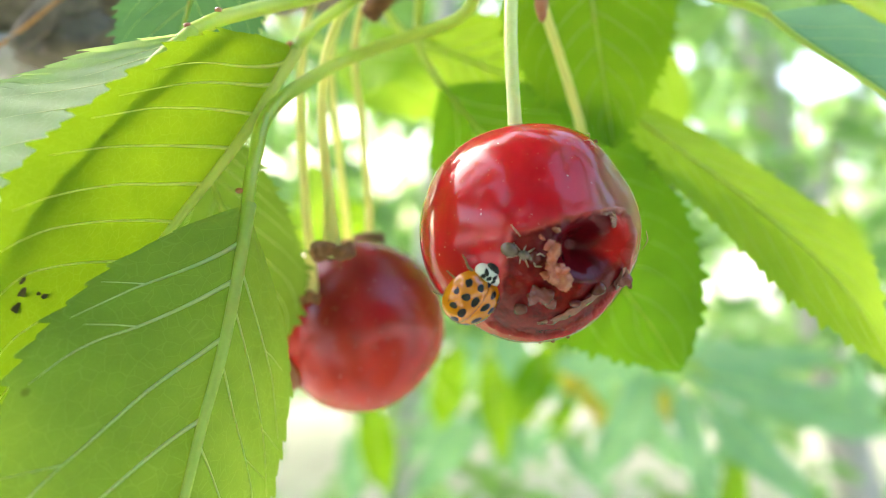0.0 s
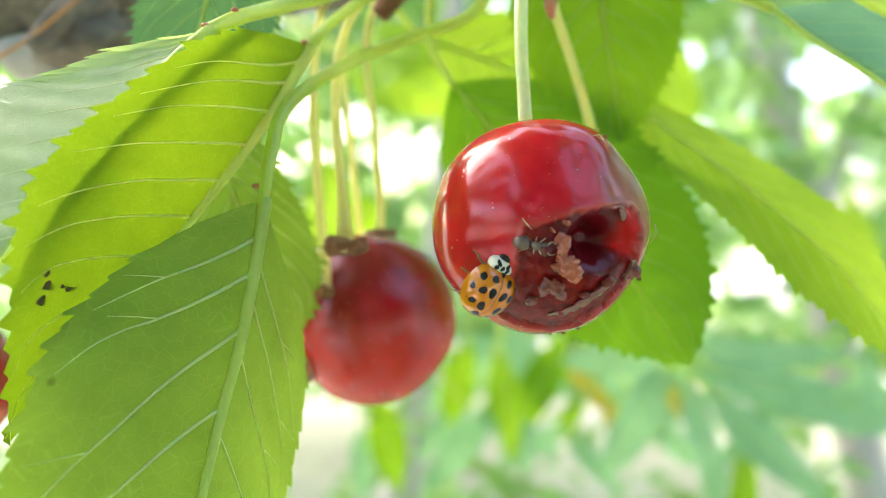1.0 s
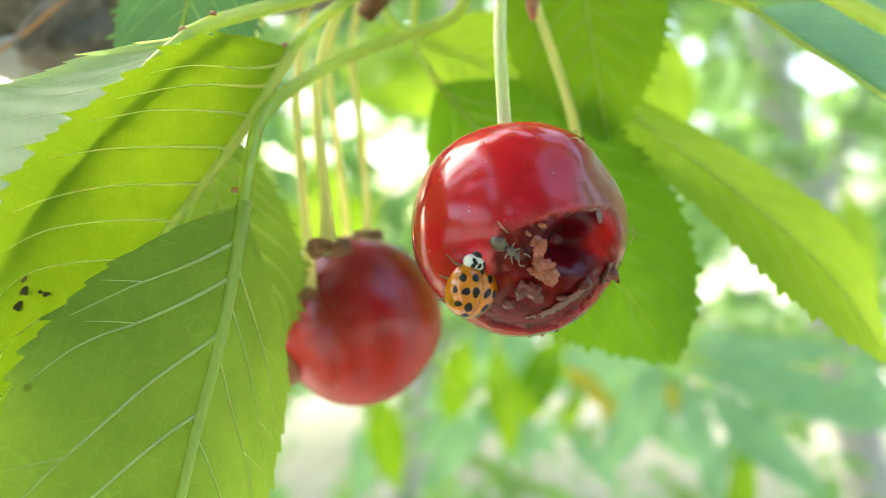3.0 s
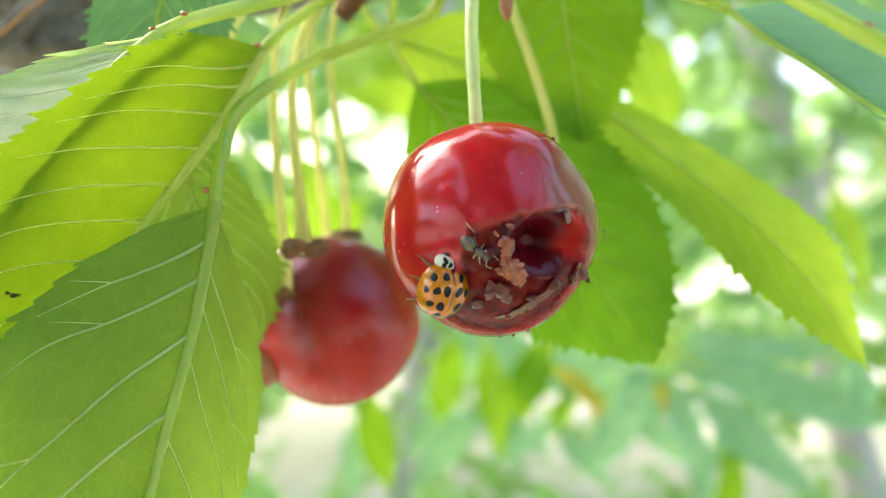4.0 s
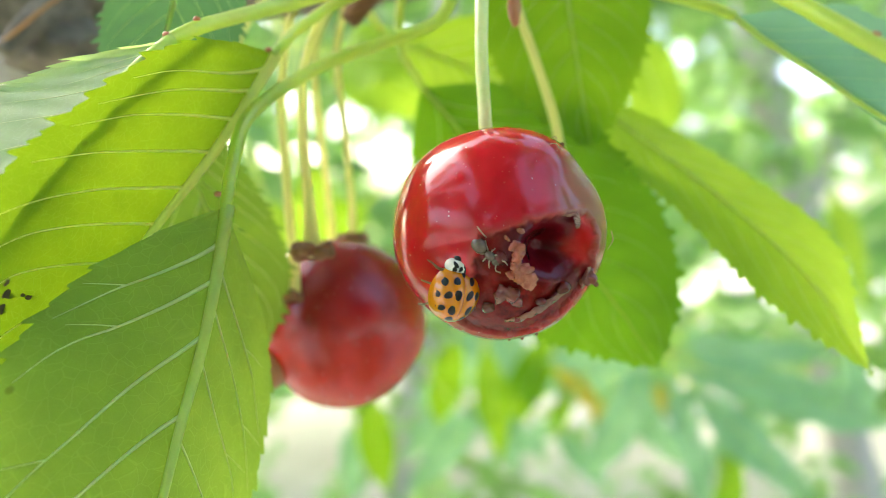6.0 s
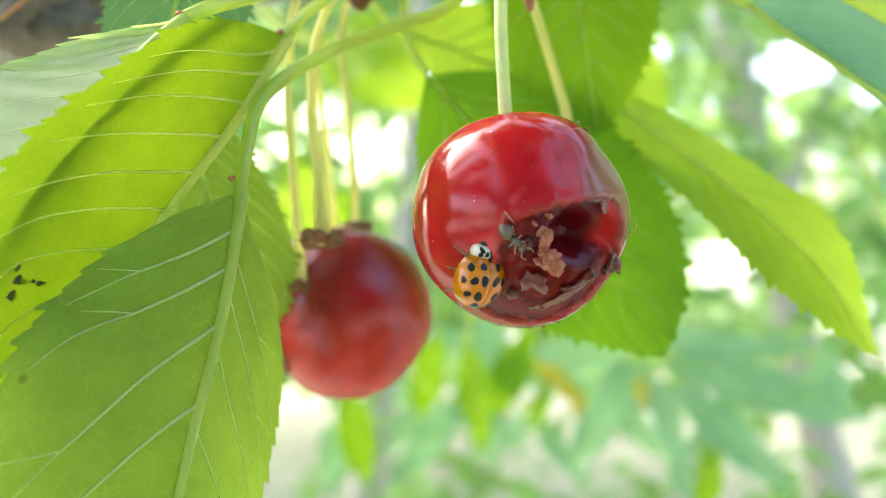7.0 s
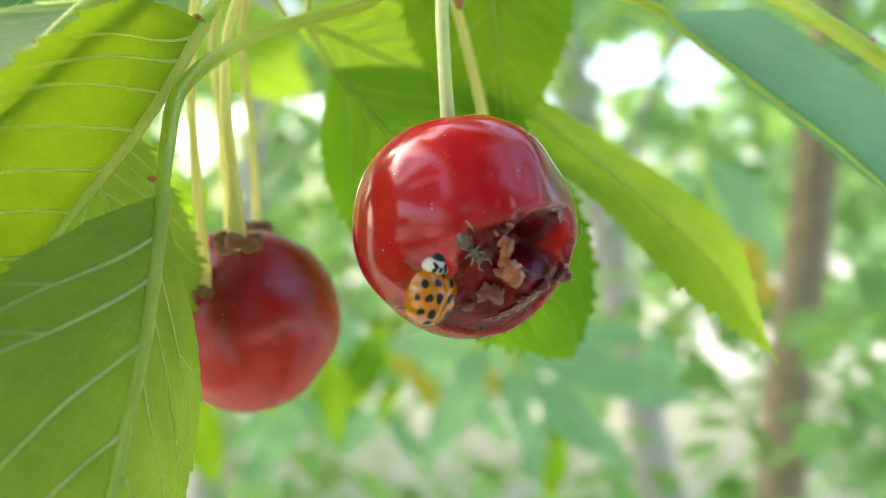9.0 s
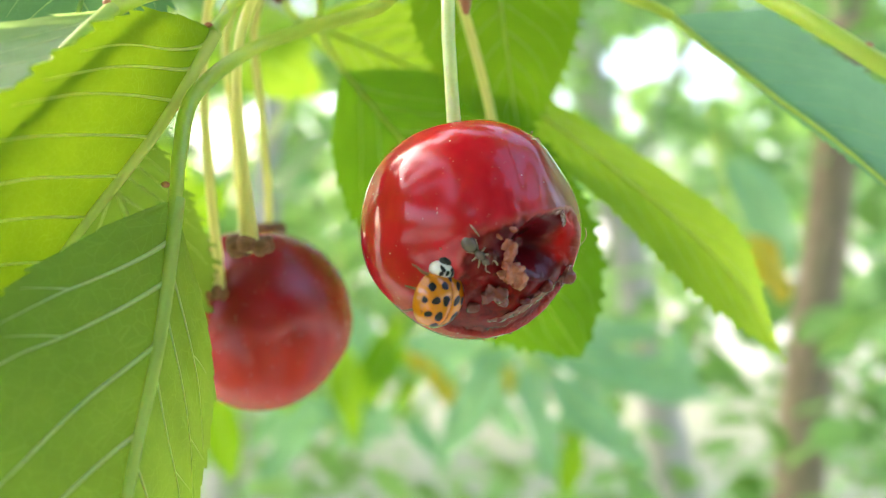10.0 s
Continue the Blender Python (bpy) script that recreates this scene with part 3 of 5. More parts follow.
# leaf behind it, its shiny upper face to the light
G_MID = [(-0.0253, 0.0872, 1.6238), (-0.0277, 0.0828, 1.6196), (-0.0302, 0.0798, 1.6151), (-0.0341, 0.0775, 1.6093), (-0.0377, 0.0755, 1.6041), (-0.0448, 0.0735, 1.5941)]
blade_g = Blade(G_MID, (-0.80, 0.45, 0.40), (-0.35, 0.92, -0.15), 0.0195, 0.0012, widest=0.5, full=1.4, cup=0.06, seed=5, pleat=0.00015)
leaf_g = leaf("cherry_leaf", blade_g, UPPER, "folded cherry leaf with a glossy blue-green upper face and saw-toothed edge", "leaves of the shoot", veins=8, rib=0.0008, vein_r=0.00008, vein_lift=-0.00006,
              petiole=[(-0.0253, 0.0870, 1.6237), (-0.0231, 0.0900, 1.6259), (-0.0208, 0.0940, 1.6279), (-0.0180, 0.0980, 1.6299), (-0.0148, 0.1020, 1.6320), (-0.002, 0.1062, 1.6368), (0.0058, 0.1060, 1.6385)],
              petiole_r=[0.0009, 0.00085, 0.0009, 0.0010, 0.0011], glands=[(-0.0255, 0.0866, 1.6243), (-0.0231, 0.0895, 1.6267)], tooth=0.0024, teeth=26)

# leaf between the first leaf and the second cherry
J_MID = [(-0.035, 0.109, 1.624), (-0.0312, 0.112, 1.611), (-0.0278, 0.1150, 1.599), (-0.0250, 0.1168, 1.5895), (-0.0243, 0.1174, 1.5858)]
blade_j = Blade(J_MID, (-0.93, -0.1, -0.2), (0.95, 0.20, 0.20), 0.010, 0.0083, widest=0.68, full=2.2, seed=7)
leaf_j = leaf("cherry_leaf", blade_j, SHADED_UNDERSIDE, "green cherry leaf hanging in the shade behind a brighter one", "leaves of the shoot", veins=8, rib=0.00045, vein_r=0.00012,
              petiole=[(-0.035, 0.109, 1.624), (-0.031, 0.112, 1.633), (-0.018, 0.116, 1.640), (-0.004, 0.115, 1.643)], petiole_r=[0.0007, 0.0008])

# broad leaf behind the eaten cherry
C_MID = [(-0.0006, 0.1366, 1.6275), (0.0090, 0.1350, 1.6160), (0.0200, 0.1325, 1.6035), (0.0300, 0.1300, 1.5915), (0.0362, 0.1282, 1.5815)]
blade_c = Blade(C_MID, (0.70, -0.18, 0.62), (-0.74, 0.05, -0.62), 0.0160, 0.0150, widest=0.54, full=3.4, cup=0.05, seed=9)
leaf_c = leaf("cherry_leaf", blade_c, SHADED_DARK, "broad green cherry leaf hanging behind the eaten cherry", "leaves of the shoot", veins=8, rib=0.0003, vein_r=0.00006,
              petiole=[(-0.0006, 0.1366, 1.6275), (-0.004, 0.136, 1.634), (-0.003, 0.128, 1.641), (0.003, 0.114, 1.6425)], petiole_r=[0.0006, 0.0008])

# long narrow leaf reaching out to the right
E_MID = [(0.0245, 0.1400, 1.6275), (0.0340, 0.1330, 1.6185), (0.0445, 0.1245, 1.6080), (0.0545, 0.1165, 1.5960), (0.0612, 0.1115, 1.5830)]
blade_e = Blade(E_MID, (0.30, 0.80, 0.50), (-0.45, -0.50, -0.65), 0.0125, 0.0080, widest=0.66, full=2.4, cup=0.06, seed=11)
leaf_e = leaf("cherry_leaf", blade_e, YOUNG, "long light-green cherry leaf seen nearly edge on", "leaves of the shoot", veins=9, rib=0.0003, vein_r=0.00004,
              petiole=[(0.0245, 0.140, 1.6275), (0.019, 0.137, 1.633), (0.012, 0.125, 1.641), (0.0068, 0.112, 1.6425)], petiole_r=[0.0006, 0.0008])

# leaf hanging above the cherry
F_MID = [(0.0215, 0.126, 1.6480), (0.0225, 0.1265, 1.6390), (0.0238, 0.1270, 1.6300), (0.0252, 0.1278, 1.6215), (0.0262, 0.1283, 1.6160)]
blade_f = Blade(F_MID, (0.97, -0.15, 0.1), (-0.97, 0.1, -0.1), 0.0118, 0.0135, widest=0.28, full=3.0, cup=0.04, seed=13)
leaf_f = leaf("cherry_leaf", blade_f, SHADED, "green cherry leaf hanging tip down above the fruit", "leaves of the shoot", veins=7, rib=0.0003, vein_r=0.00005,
              petiole=[(0.0215, 0.126, 1.648), (0.018, 0.121, 1.6500), (0.011, 0.112, 1.6460)], petiole_r=[0.0006, 0.0008])

# bright leaf farther back
H_MID = [(-0.0075, 0.156, 1.6400), (0.004, 0.1545, 1.6355), (0.015, 0.152, 1.6300), (0.024, 0.150, 1.6248), (0.031, 0.148, 1.6205)]
blade_h = Blade(H_MID, (0.40, 0.35, 0.85), (-0.40, -0.35, -0.85), 0.0115, 0.0075, widest=0.45, full=2.6, cup=0.05, seed=15)
leaf_h = leaf("cherry_leaf", blade_h, YOUNG, "bright yellow-green cherry leaf lit from behind", "leaves of the shoot", veins=8, rib=0.00045, vein_r=0.00012,
              petiole=[(-0.0075, 0.156, 1.640), (-0.012, 0.154, 1.646), (-0.012, 0.150, 1.652)], petiole_r=[0.0006, 0.0008])

# unseen leaf, added so that its shade falls on the lower leaves
N_MID = [(-0.0745, 0.1140, 1.6490), (-0.0758, 0.1105, 1.6380), (-0.0768, 0.1070, 1.6270), (-0.0776, 0.1030, 1.6150), (-0.0785, 0.0990, 1.6020)]
blade_n = Blade(N_MID, (-0.65, -0.76, 0.0), (0.65, 0.76, 0.0), 0.014, 0.011, widest=0.45, full=2.8, cup=0.03, seed=23)
leaf_n = leaf("cherry_leaf", blade_n, SHADED_DARK, "unseen green cherry leaf added to shade the lower leaves", "leaves of the shoot", veins=8, rib=0.0005, vein_r=0.0001,
              petiole=[(-0.0745, 0.1140, 1.6490), (-0.0750, 0.120, 1.655), (-0.076, 0.136, 1.655)], petiole_r=[0.0007, 0.0009])

# blue-green leaf at the far end of the shoot
D_MID = [(0.0424, 0.1090, 1.6310), (0.0465, 0.1075, 1.6269), (0.0515, 0.1060, 1.6229), (0.0565, 0.1040, 1.6184), (0.0615, 0.1010, 1.6136), (0.0683, 0.0960, 1.6051), (0.074, 0.092, 1.596)]
blade_d = Blade(D_MID, (0.50, 0.52, 0.70), (0.30, 0.90, 0.10), 0.0165, 0.0039, widest=0.34, full=4.0, cup=0.03, seed=17, pleat=0.0)
leaf_d = leaf("cherry_leaf", blade_d, BLUISH, "blue-green cherry leaf with a finely toothed pale edge", "leaves of the shoot", veins=9, rib=0.00045, vein_r=0.00003,
              petiole=[(0.0424, 0.1090, 1.6310), (0.0385, 0.1100, 1.6330), (0.0280, 0.1090, 1.6350), (0.0140, 0.1060, 1.6345), (0.0065, 0.1060, 1.6375)], petiole_r=[0.0007, 0.0008, 0.0009])

# dark leaves beside the branch
M_MID = [(-0.0280, 0.1060, 1.6480), (-0.0300, 0.1050, 1.6380), (-0.0320, 0.1045, 1.6290), (-0.0345, 0.1040, 1.6190), (-0.0365, 0.103, 1.612)]
blade_m = Blade(M_MID, (0.95, 0.25, -0.1), (-0.96, -0.1, 0.1), 0.0090, 0.0082, widest=0.5, full=3.0, cup=0.03, seed=19)
leaf_m = leaf("cherry_leaf", blade_m, DEEP, "dark green cherry leaf hanging beside the branch", "leaves of the shoot", veins=8, rib=0.00045, vein_r=0.00006,
              petiole=[(-0.028, 0.106, 1.648), (-0.025, 0.112, 1.654), (-0.022, 0.125, 1.660), (-0.020, 0.140, 1.662)], petiole_r=[0.0006, 0.0009])

# stalk of a nearer leaf whose blade hangs past the edge of the view
K_MID = [(0.0470, 0.0665, 1.6135), (0.0560, 0.0640, 1.6060), (0.0650, 0.0620, 1.5960), (0.0730, 0.060, 1.583), (0.079, 0.059, 1.570)]
blade_k = Blade(K_MID, (0.80, 0.2, 0.55), (-0.45, 0.65, -0.6), 0.0150, 0.008, widest=0.45, full=2.6, seed=21)
leaf_k = leaf("cherry_leaf", blade_k, UPPER, "green cherry leaf on a thick stalk with red glands", "leaves of the shoot", veins=8, rib=0.00045, vein_r=0.00006,
              petiole=[(0.0472, 0.0660, 1.6134), (0.0410, 0.0668, 1.6168), (0.0372, 0.0690, 1.6201), (0.0345, 0.0718, 1.6230), (0.0275, 0.0800, 1.6300), (0.0150, 0.0940, 1.6355), (0.0068, 0.1050, 1.6400)],
              petiole_r=[0.0008, 0.0008, 0.0008, 0.001], glands=[(0.0402, 0.0670, 1.6182), (0.0419, 0.0664, 1.6172)])


# ---- woody branch, spur and its bud scales ----
branch = thing("tree_branch", (-0.05, 0.152, 1.652), "weathered grey-brown cherry branch with rough bark", "branch")
rod("limb", [(-0.42, 0.175, 1.640), (-0.16, 0.156, 1.6435), (-0.08, 0.150, 1.6490), (-0.03, 0.150, 1.6540), (0.03, 0.150, 1.6620), (0.20, 0.16, 1.70), (0.5, 0.30, 1.78)],
    [0.014, 0.0125, 0.0120, 0.0105, 0.0095, 0.009, 0.008], BARK, branch, sides=22, knots=120, rough=0.06)
rod("spur", [(-0.004, 0.148, 1.655), (0.000, 0.130, 1.648), (0.004, 0.112, 1.642), (0.006, 0.106, 1.6375)], [0.0045, 0.0035, 0.003, 0.0022], BARK, branch, "knobbly fruiting spur", sides=14, knots=30, rough=0.08)
rod("spur", [(0.003, 0.114, 1.6430), (-0.006, 0.122, 1.6405), (-0.0112, 0.126, 1.6362)], [0.0024, 0.0022, 0.0015], DRIED, branch, "short brown spur covered in bud scales", sides=12, knots=20, rough=0.15)
rod("snag", [(-0.062, 0.142, 1.6445), (-0.066, 0.134, 1.6380), (-0.068, 0.130, 1.633)], [0.004, 0.0026, 0.0012], BARK, branch, sides=9, knots=12, rough=0.1)
blob("knot", (-0.0630, 0.141, 1.6355), (0.0085, 0.006, 0.0050), BARK, branch, "dark cracked knot", lumps=0.7, freq=260, rings=20, segs=28, seed=5)
blob("knot", (-0.0750, 0.144, 1.6345), (0.0068, 0.004, 0.0040), PALE_TRUNK, branch, "pale grey bare wood", lumps=0.4, freq=260, rings=16, segs=22, seed=8)
for i in range(9):
    a = i * 2.4
    c = SPUR + np.array((0.0022 * math.cos(a), 0.0022 * math.sin(a), -0.0012 + 0.0004 * i))
    blob("bud_scale", c, (0.0006, 0.0011, 0.0016), DRIED, branch, "brown papery bud scale", lumps=0.3, rings=7, segs=9, seed=i)
blob("bud_scale", (-0.0187, 0.1180, 1.6355), (0.0011, 0.0008, 0.0020), DRIED, branch, "red-brown papery bud scale", lumps=0.5, rings=10, segs=12, seed=35)
blob("bud_scale", (0.0131, 0.1055, 1.6318), (0.0009, 0.0007, 0.0022), GLAND, branch, "red-brown papery bud scale", lumps=0.35, rings=9, segs=10, seed=31)
rod("fibre", [(-0.082, 0.130, 1.627), (-0.0694, 0.130, 1.6338), (-0.0611, 0.130, 1.6400), (-0.057, 0.140, 1.6490)], [0.00036, 0.00036, 0.0003], TWINE, branch, "orange-brown dry fibre", sides=7, knots=20)


# ---- cherries ----
def smooth_step(a, b, x):
    t = np.clip((x - a) / (b - a), 0, 1)
    return t * t * (3 - 2 * t)


def polygon_distance(u, w, poly):
    """Signed distance of the points (u, w) to a closed outline; inside is negative."""
    best, inside = np.full(u.shape, 9.0), np.zeros(u.shape, bool)
    for (x0, y0), (x1, y1) in zip(poly, poly[1:] + poly[:1]):
        ex, ey = x1 - x0, y1 - y0
        k = np.clip(((u - x0) * ex + (w - y0) * ey) / (ex * ex + ey * ey), 0, 1)
        best = np.minimum(best, np.hypot(u - x0 - k * ex, w - y0 - k * ey))
        cross = ((y0 > w) != (y1 > w)) & (u < (x1 - x0) * (w - y0) / (y1 - y0 + 1e-12) + x0)
        inside ^= cross
    return np.where(inside, -best, best)


def cherry_surface(rows, cols, axis):
    """Directions and radii of a cherry with a dimple round its stalk and a blunt foot."""
    th = np.linspace(0.0, math.pi, rows + 1)
    ph = np.linspace(0, 2 * math.pi, cols, endpoint=False)
    T, P = np.meshgrid(th, ph, indexing="ij")
    T, P = T.ravel(), P.ravel()
    d = np.stack([np.sin(T) * np.cos(P), np.sin(T) * np.sin(P), np.cos(T)], 1)
    r = 1.0 - 0.10 * np.exp(-(T / 0.24) ** 2) + 0.022 * np.exp(-((T - 0.75) / 0.4) ** 2) - 0.015 * np.exp(-((math.pi - T) / 0.5) ** 2) - 0.035 * np.exp(-((T - 2.3) / 0.4) ** 2)
    r = r - 0.02 * np.exp(-((P - 4.2) / 0.3) ** 2) * np.sin(T) ** 2
    z = unit(axis)
    x = unit(np.cross((0, 1, 0), z))
    y = np.cross(z, x)
    d = d @ np.array([x, y, z])
    faces = []
    for i in range(rows):
        a = i * cols + np.arange(cols)
        b = i * cols + (np.arange(cols) + 1) % cols
        faces += list(zip(a, a + cols, b + cols, b))
    return d, r, faces


CHERRY, CR = np.array((0.0102, 0.0896, 1.6024)), 0.01175
WOUND = [(-0.21, 0.00), (0.02, 0.06), (0.17, 0.11), (0.42, 0.16), (0.62, 0.21), (0.78, 0.20), (0.88, 0.02), (0.86, -0.20), (0.84, -0.42),
         (0.60, -0.72), (0.36, -0.88), (0.05, -0.96), (-0.28, -0.90), (-0.44, -0.78), (-0.34, -0.52), (-0.28, -0.25)]


def on_cherry(u, w, out=0.0):
    """A place on the near side of the eaten cherry."""
    d = np.array((u, -math.sqrt(max(0.02, 1 - u * u - w * w)), w))
    d = unit(d)
    return CHERRY + d * (CR * (1 - 0.03 * smooth_step(-0.4, -0.8, d[2])) + out), d


def eaten_cherry():
    th = thing("cherry", tuple(CHERRY), "ripe red cherry, eaten open to its dark wet flesh", "cherry", "cherries")
    d, r, faces = cherry_surface(300, 560, (-0.11, 0.17, 1.0))
    u, w = d[:, 0] / 0.99, d[:, 2] / 0.99
    n_big = value_noise(d, 4.0, 3)
    n_fine = value_noise(d, 14.0, 4)
    sd = polygon_distance(u + 0.035 * n_fine, w + 0.035 * value_noise(d + 3.1, 12.0, 4), WOUND)
    sd = np.where(d[:, 1] < 0.15, sd, 1.0)
    inside = smooth_step(0.0, 0.05, -sd)
    pit = np.hypot((u - 0.49 + 0.02 * n_big) / 1.25, w + 0.15 + 0.02 * n_big)
    pit = smooth_step(0.33, 0.06 - 0.05 * smooth_step(0.45, 0.75, u), pit) * (d[:, 1] < 0)
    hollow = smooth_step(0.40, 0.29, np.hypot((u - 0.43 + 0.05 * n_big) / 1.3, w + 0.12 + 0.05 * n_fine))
    low = smooth_step(-0.25, -0.75, w)
    depth = inside * (0.032 + 0.02 * n_big + 0.006 * n_fine + 0.010 * low) + inside * pit * 0.33
    lip = 0.006 * np.exp(-(sd / 0.03) ** 2)
    dent = 0.02 * np.exp(-(((u - 0.30) / 0.10) ** 2 + ((w - 0.48) / 0.28) ** 2)) + 0.035 * np.exp(-(((u - 0.75) / 0.22) ** 2 + ((w - 0.55) / 0.3) ** 2))
    r = r - depth + lip - dent * (d[:, 1] < 0.3) + 0.006 * value_noise(d, 2.2, 2)
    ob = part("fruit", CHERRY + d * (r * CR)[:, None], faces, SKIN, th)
    thin = smooth_step(0.58, 0.74, u + 0.06 * n_big) * smooth_step(-0.42, -0.2, w + 0.06 * n_fine)
    thin = np.maximum(thin, 0.8 * smooth_step(0.1, 0.45, n_big + 0.5 * n_fine) * low)
    ob.data.attributes.new("thin", 'FLOAT', 'POINT').data.foreach_set("value", (thin * inside).astype(np.float32))
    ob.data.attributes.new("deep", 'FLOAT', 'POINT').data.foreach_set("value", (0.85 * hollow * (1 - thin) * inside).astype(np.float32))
    ob.data.attributes.new("flesh", 'FLOAT', 'POINT').data.foreach_set("value", inside.astype(np.float32))
    br = smooth_step(0.15, 0.85, np.exp(-(((u - 0.78) / 0.34) ** 2 + ((w - 0.25) / 0.62) ** 2)) * 1.15 + 0.25 * n_big)
    br = np.maximum(br, 0.4 * smooth_step(0.07, 0.0, sd + 0.03 * n_big))
    br = np.maximum(br, 0.15 * smooth_step(-0.2, -0.8, w + 0.3 * n_big))
    ob.data.attributes.new("bruise", 'FLOAT', 'POINT').data.foreach_set("value", (br * (d[:, 1] < 0.4)).astype(np.float32))
    rod("stalk", [(0.0090, 0.0918, 1.6128), (0.0088, 0.0922, 1.6162), (0.0085, 0.0928, 1.6235), (0.0086, 0.0950, 1.6310), (0.0078, 0.1010, 1.6365), (0.0062, 0.1055, 1.6385)],
        [0.00085, 0.00075, 0.00078, 0.00085, 0.0010], STALK_PALE, th, "pale green fruit stalk", sides=14, knots=50, rough=0.012)
    # shreds of drying flesh along the hole's edge and glassy bits below it
    for k, (a, b, s, tall, turn) in enumerate(((0.09, -0.11, 0.00055, 1.3, 0.2), (0.12, -0.19, 0.0007, 1.7, 0.1), (0.10, -0.27, 0.0006, 1.3, -0.4), (0.15, -0.33, 0.0009, 1.2, 0.5), (0.20, -0.39, 0.0011, 0.8, 0.9),
                                               (0.06, -0.34, 0.0006, 0.9, 0.0), (0.13, 0.02, 0.0005, 0.6, 0.3), (0.03, -0.04, 0.0004, 0.7, 0.8))):
        c, nrm = on_cherry(a, b, -0.00015)
        up = unit(np.array((math.sin(turn), 0.0, math.cos(turn))))
        side = unit(np.cross(up, nrm))
        blob("flesh_shred", c, (s * 0.85, s * 0.6, s * 0.85 * tall), ORANGE_FLESH, th, "orange shred of dried flesh", axes=np.array([side, nrm, np.cross(side, nrm)]), lumps=0.9, freq=1900, rings=22, segs=30, seed=140 + k)
    for k, (a, b, s, tall, turn) in enumerate(((0.03, -0.53, 0.0013, 0.8, 0.5), (0.12, -0.60, 0.0007, 0.7, 0.9), (-0.14, -0.66, 0.0007, 0.9, 0.2))):
        c, nrm = on_cherry(a, b, -0.00045)
        up = unit(np.array((math.sin(turn), 0.0, math.cos(turn))))
        side = unit(np.cross(up, nrm))
        blob("glassy_shred", c, (s, s * 0.4, s * tall), JELLY, th, "clear wet shred of flesh", axes=np.array([side, nrm, np.cross(side, nrm)]), lumps=0.9, freq=1400, rings=18, segs=24, seed=160 + k)
    for k, (a, b, s, tall, turn) in enumerate(((0.55, -0.50, 0.0008, 0.8, 0.3), (-0.02, -0.22, 0.0007, 1.0, 0.6), (-0.12, -0.20, 0.0006, 0.8, 0.8), (0.34, -0.62, 0.0007, 0.7, 0.4))):
        c, nrm = on_cherry(a, b, -0.0006)
        blob("flesh_lump", c, (s, s * 0.8, s * tall), FLESH, th, "dark wet flesh", lumps=0.5, freq=1200, seed=180 + k)
    # ragged strips of torn skin
    for k, (pts, wide) in enumerate(((((0.02, -0.80), (0.16, -0.78), (0.30, -0.70), (0.44, -0.60), (0.54, -0.52)), 0.0012),
                                     (((0.46, 0.18), (0.56, 0.19), (0.66, 0.21), (0.74, 0.20)), 0.0010),
                                     (((0.66, 0.18), (0.65, 0.10), (0.66, 0.04)), 0.0009),
                                     (((0.78, -0.30), (0.77, -0.40), (0.72, -0.50)), 0.0012),
                                     (((-0.30, -0.86), (-0.18, -0.92), (0.0, -0.95)), 0.0009))):
        c = curve_points([on_cherry(a, b, -0.00028)[0] for a, b in pts], 22)
        rng = np.random.RandomState(40 + k)
        verts, fs = [], []
        for i, p in enumerate(c):
            nrm = unit(p - CHERRY)
            t = unit(c[min(i + 1, 21)] - c[max(i - 1, 0)])
            s = np.cross(nrm, t)
            half = wide * 0.5 * (0.45 + 0.55 * math.sin(math.pi * (i + 0.6) / 22.2))
            for q, h in ((-1, 1), (-0.3, 1), (0.4, 1), (1, 1)):
                verts.append(p + s * half * (q + rng.uniform(-0.35, 0.35)) + nrm * (rng.uniform(-0.00005, 0.00008)))
        m = len(verts)
        verts += [v - unit(v - CHERRY) * 0.00006 for v in verts]
        for i in range(21):
            for q in range(3):
                a = i * 4 + q
                fs += [(a, a + 1, a + 5, a + 4), (m + a + 4, m + a + 5, m + a + 1, m + a)]
            fs += [(i * 4, i * 4 + 4, m + i * 4 + 4, m + i * 4), (m + i * 4 + 3, m + i * 4 + 7, i * 4 + 7, i * 4 + 3)]
        part("torn_skin", verts, fs, TORN, th, "torn strip of browned skin")
    c, nrm = on_cherry(0.78, -0.40, -0.0004)
    blob("skin_flap", c, (0.0009, 0.0005, 0.0010), TORN, th, "curled flap of skin", lumps=1.1, freq=1300, rings=18, segs=24, seed=61)
    for k, (a, b) in enumerate(((0.20, -0.97), (0.33, -0.93), (0.08, -0.98), (0.57, 0.80), (0.86, -0.46))):
        c, nrm = on_cherry(a, b, 0.0001)
        blob("crumb", c, (0.00025, 0.00022, 0.0003), DRIED, th, lumps=0.5, freq=3000, rings=6, segs=8, seed=k)
    for k, (a, b, a2, b2) in enumerate(((-0.21, 0.06, -0.14, -0.03), (0.45, 0.83, 0.55, 0.88), (0.5, 0.72, 0.42, 0.78), (0.97, 0.02, 0.99, -0.15))):
        p0, n0 = on_cherry(a, b, 0.0001)
        p1, n1 = on_cherry(a2, b2, 0.0001)
        rod("hair", [p0 + n0 * 0.0003, (p0 + p1) / 2 + n0 * 0.0005, p1], [0.00005, 0.00007, 0.00003], ANT_LEG, th, "fine loose fibre", sides=5, knots=10)
    return th


eaten_cherry()


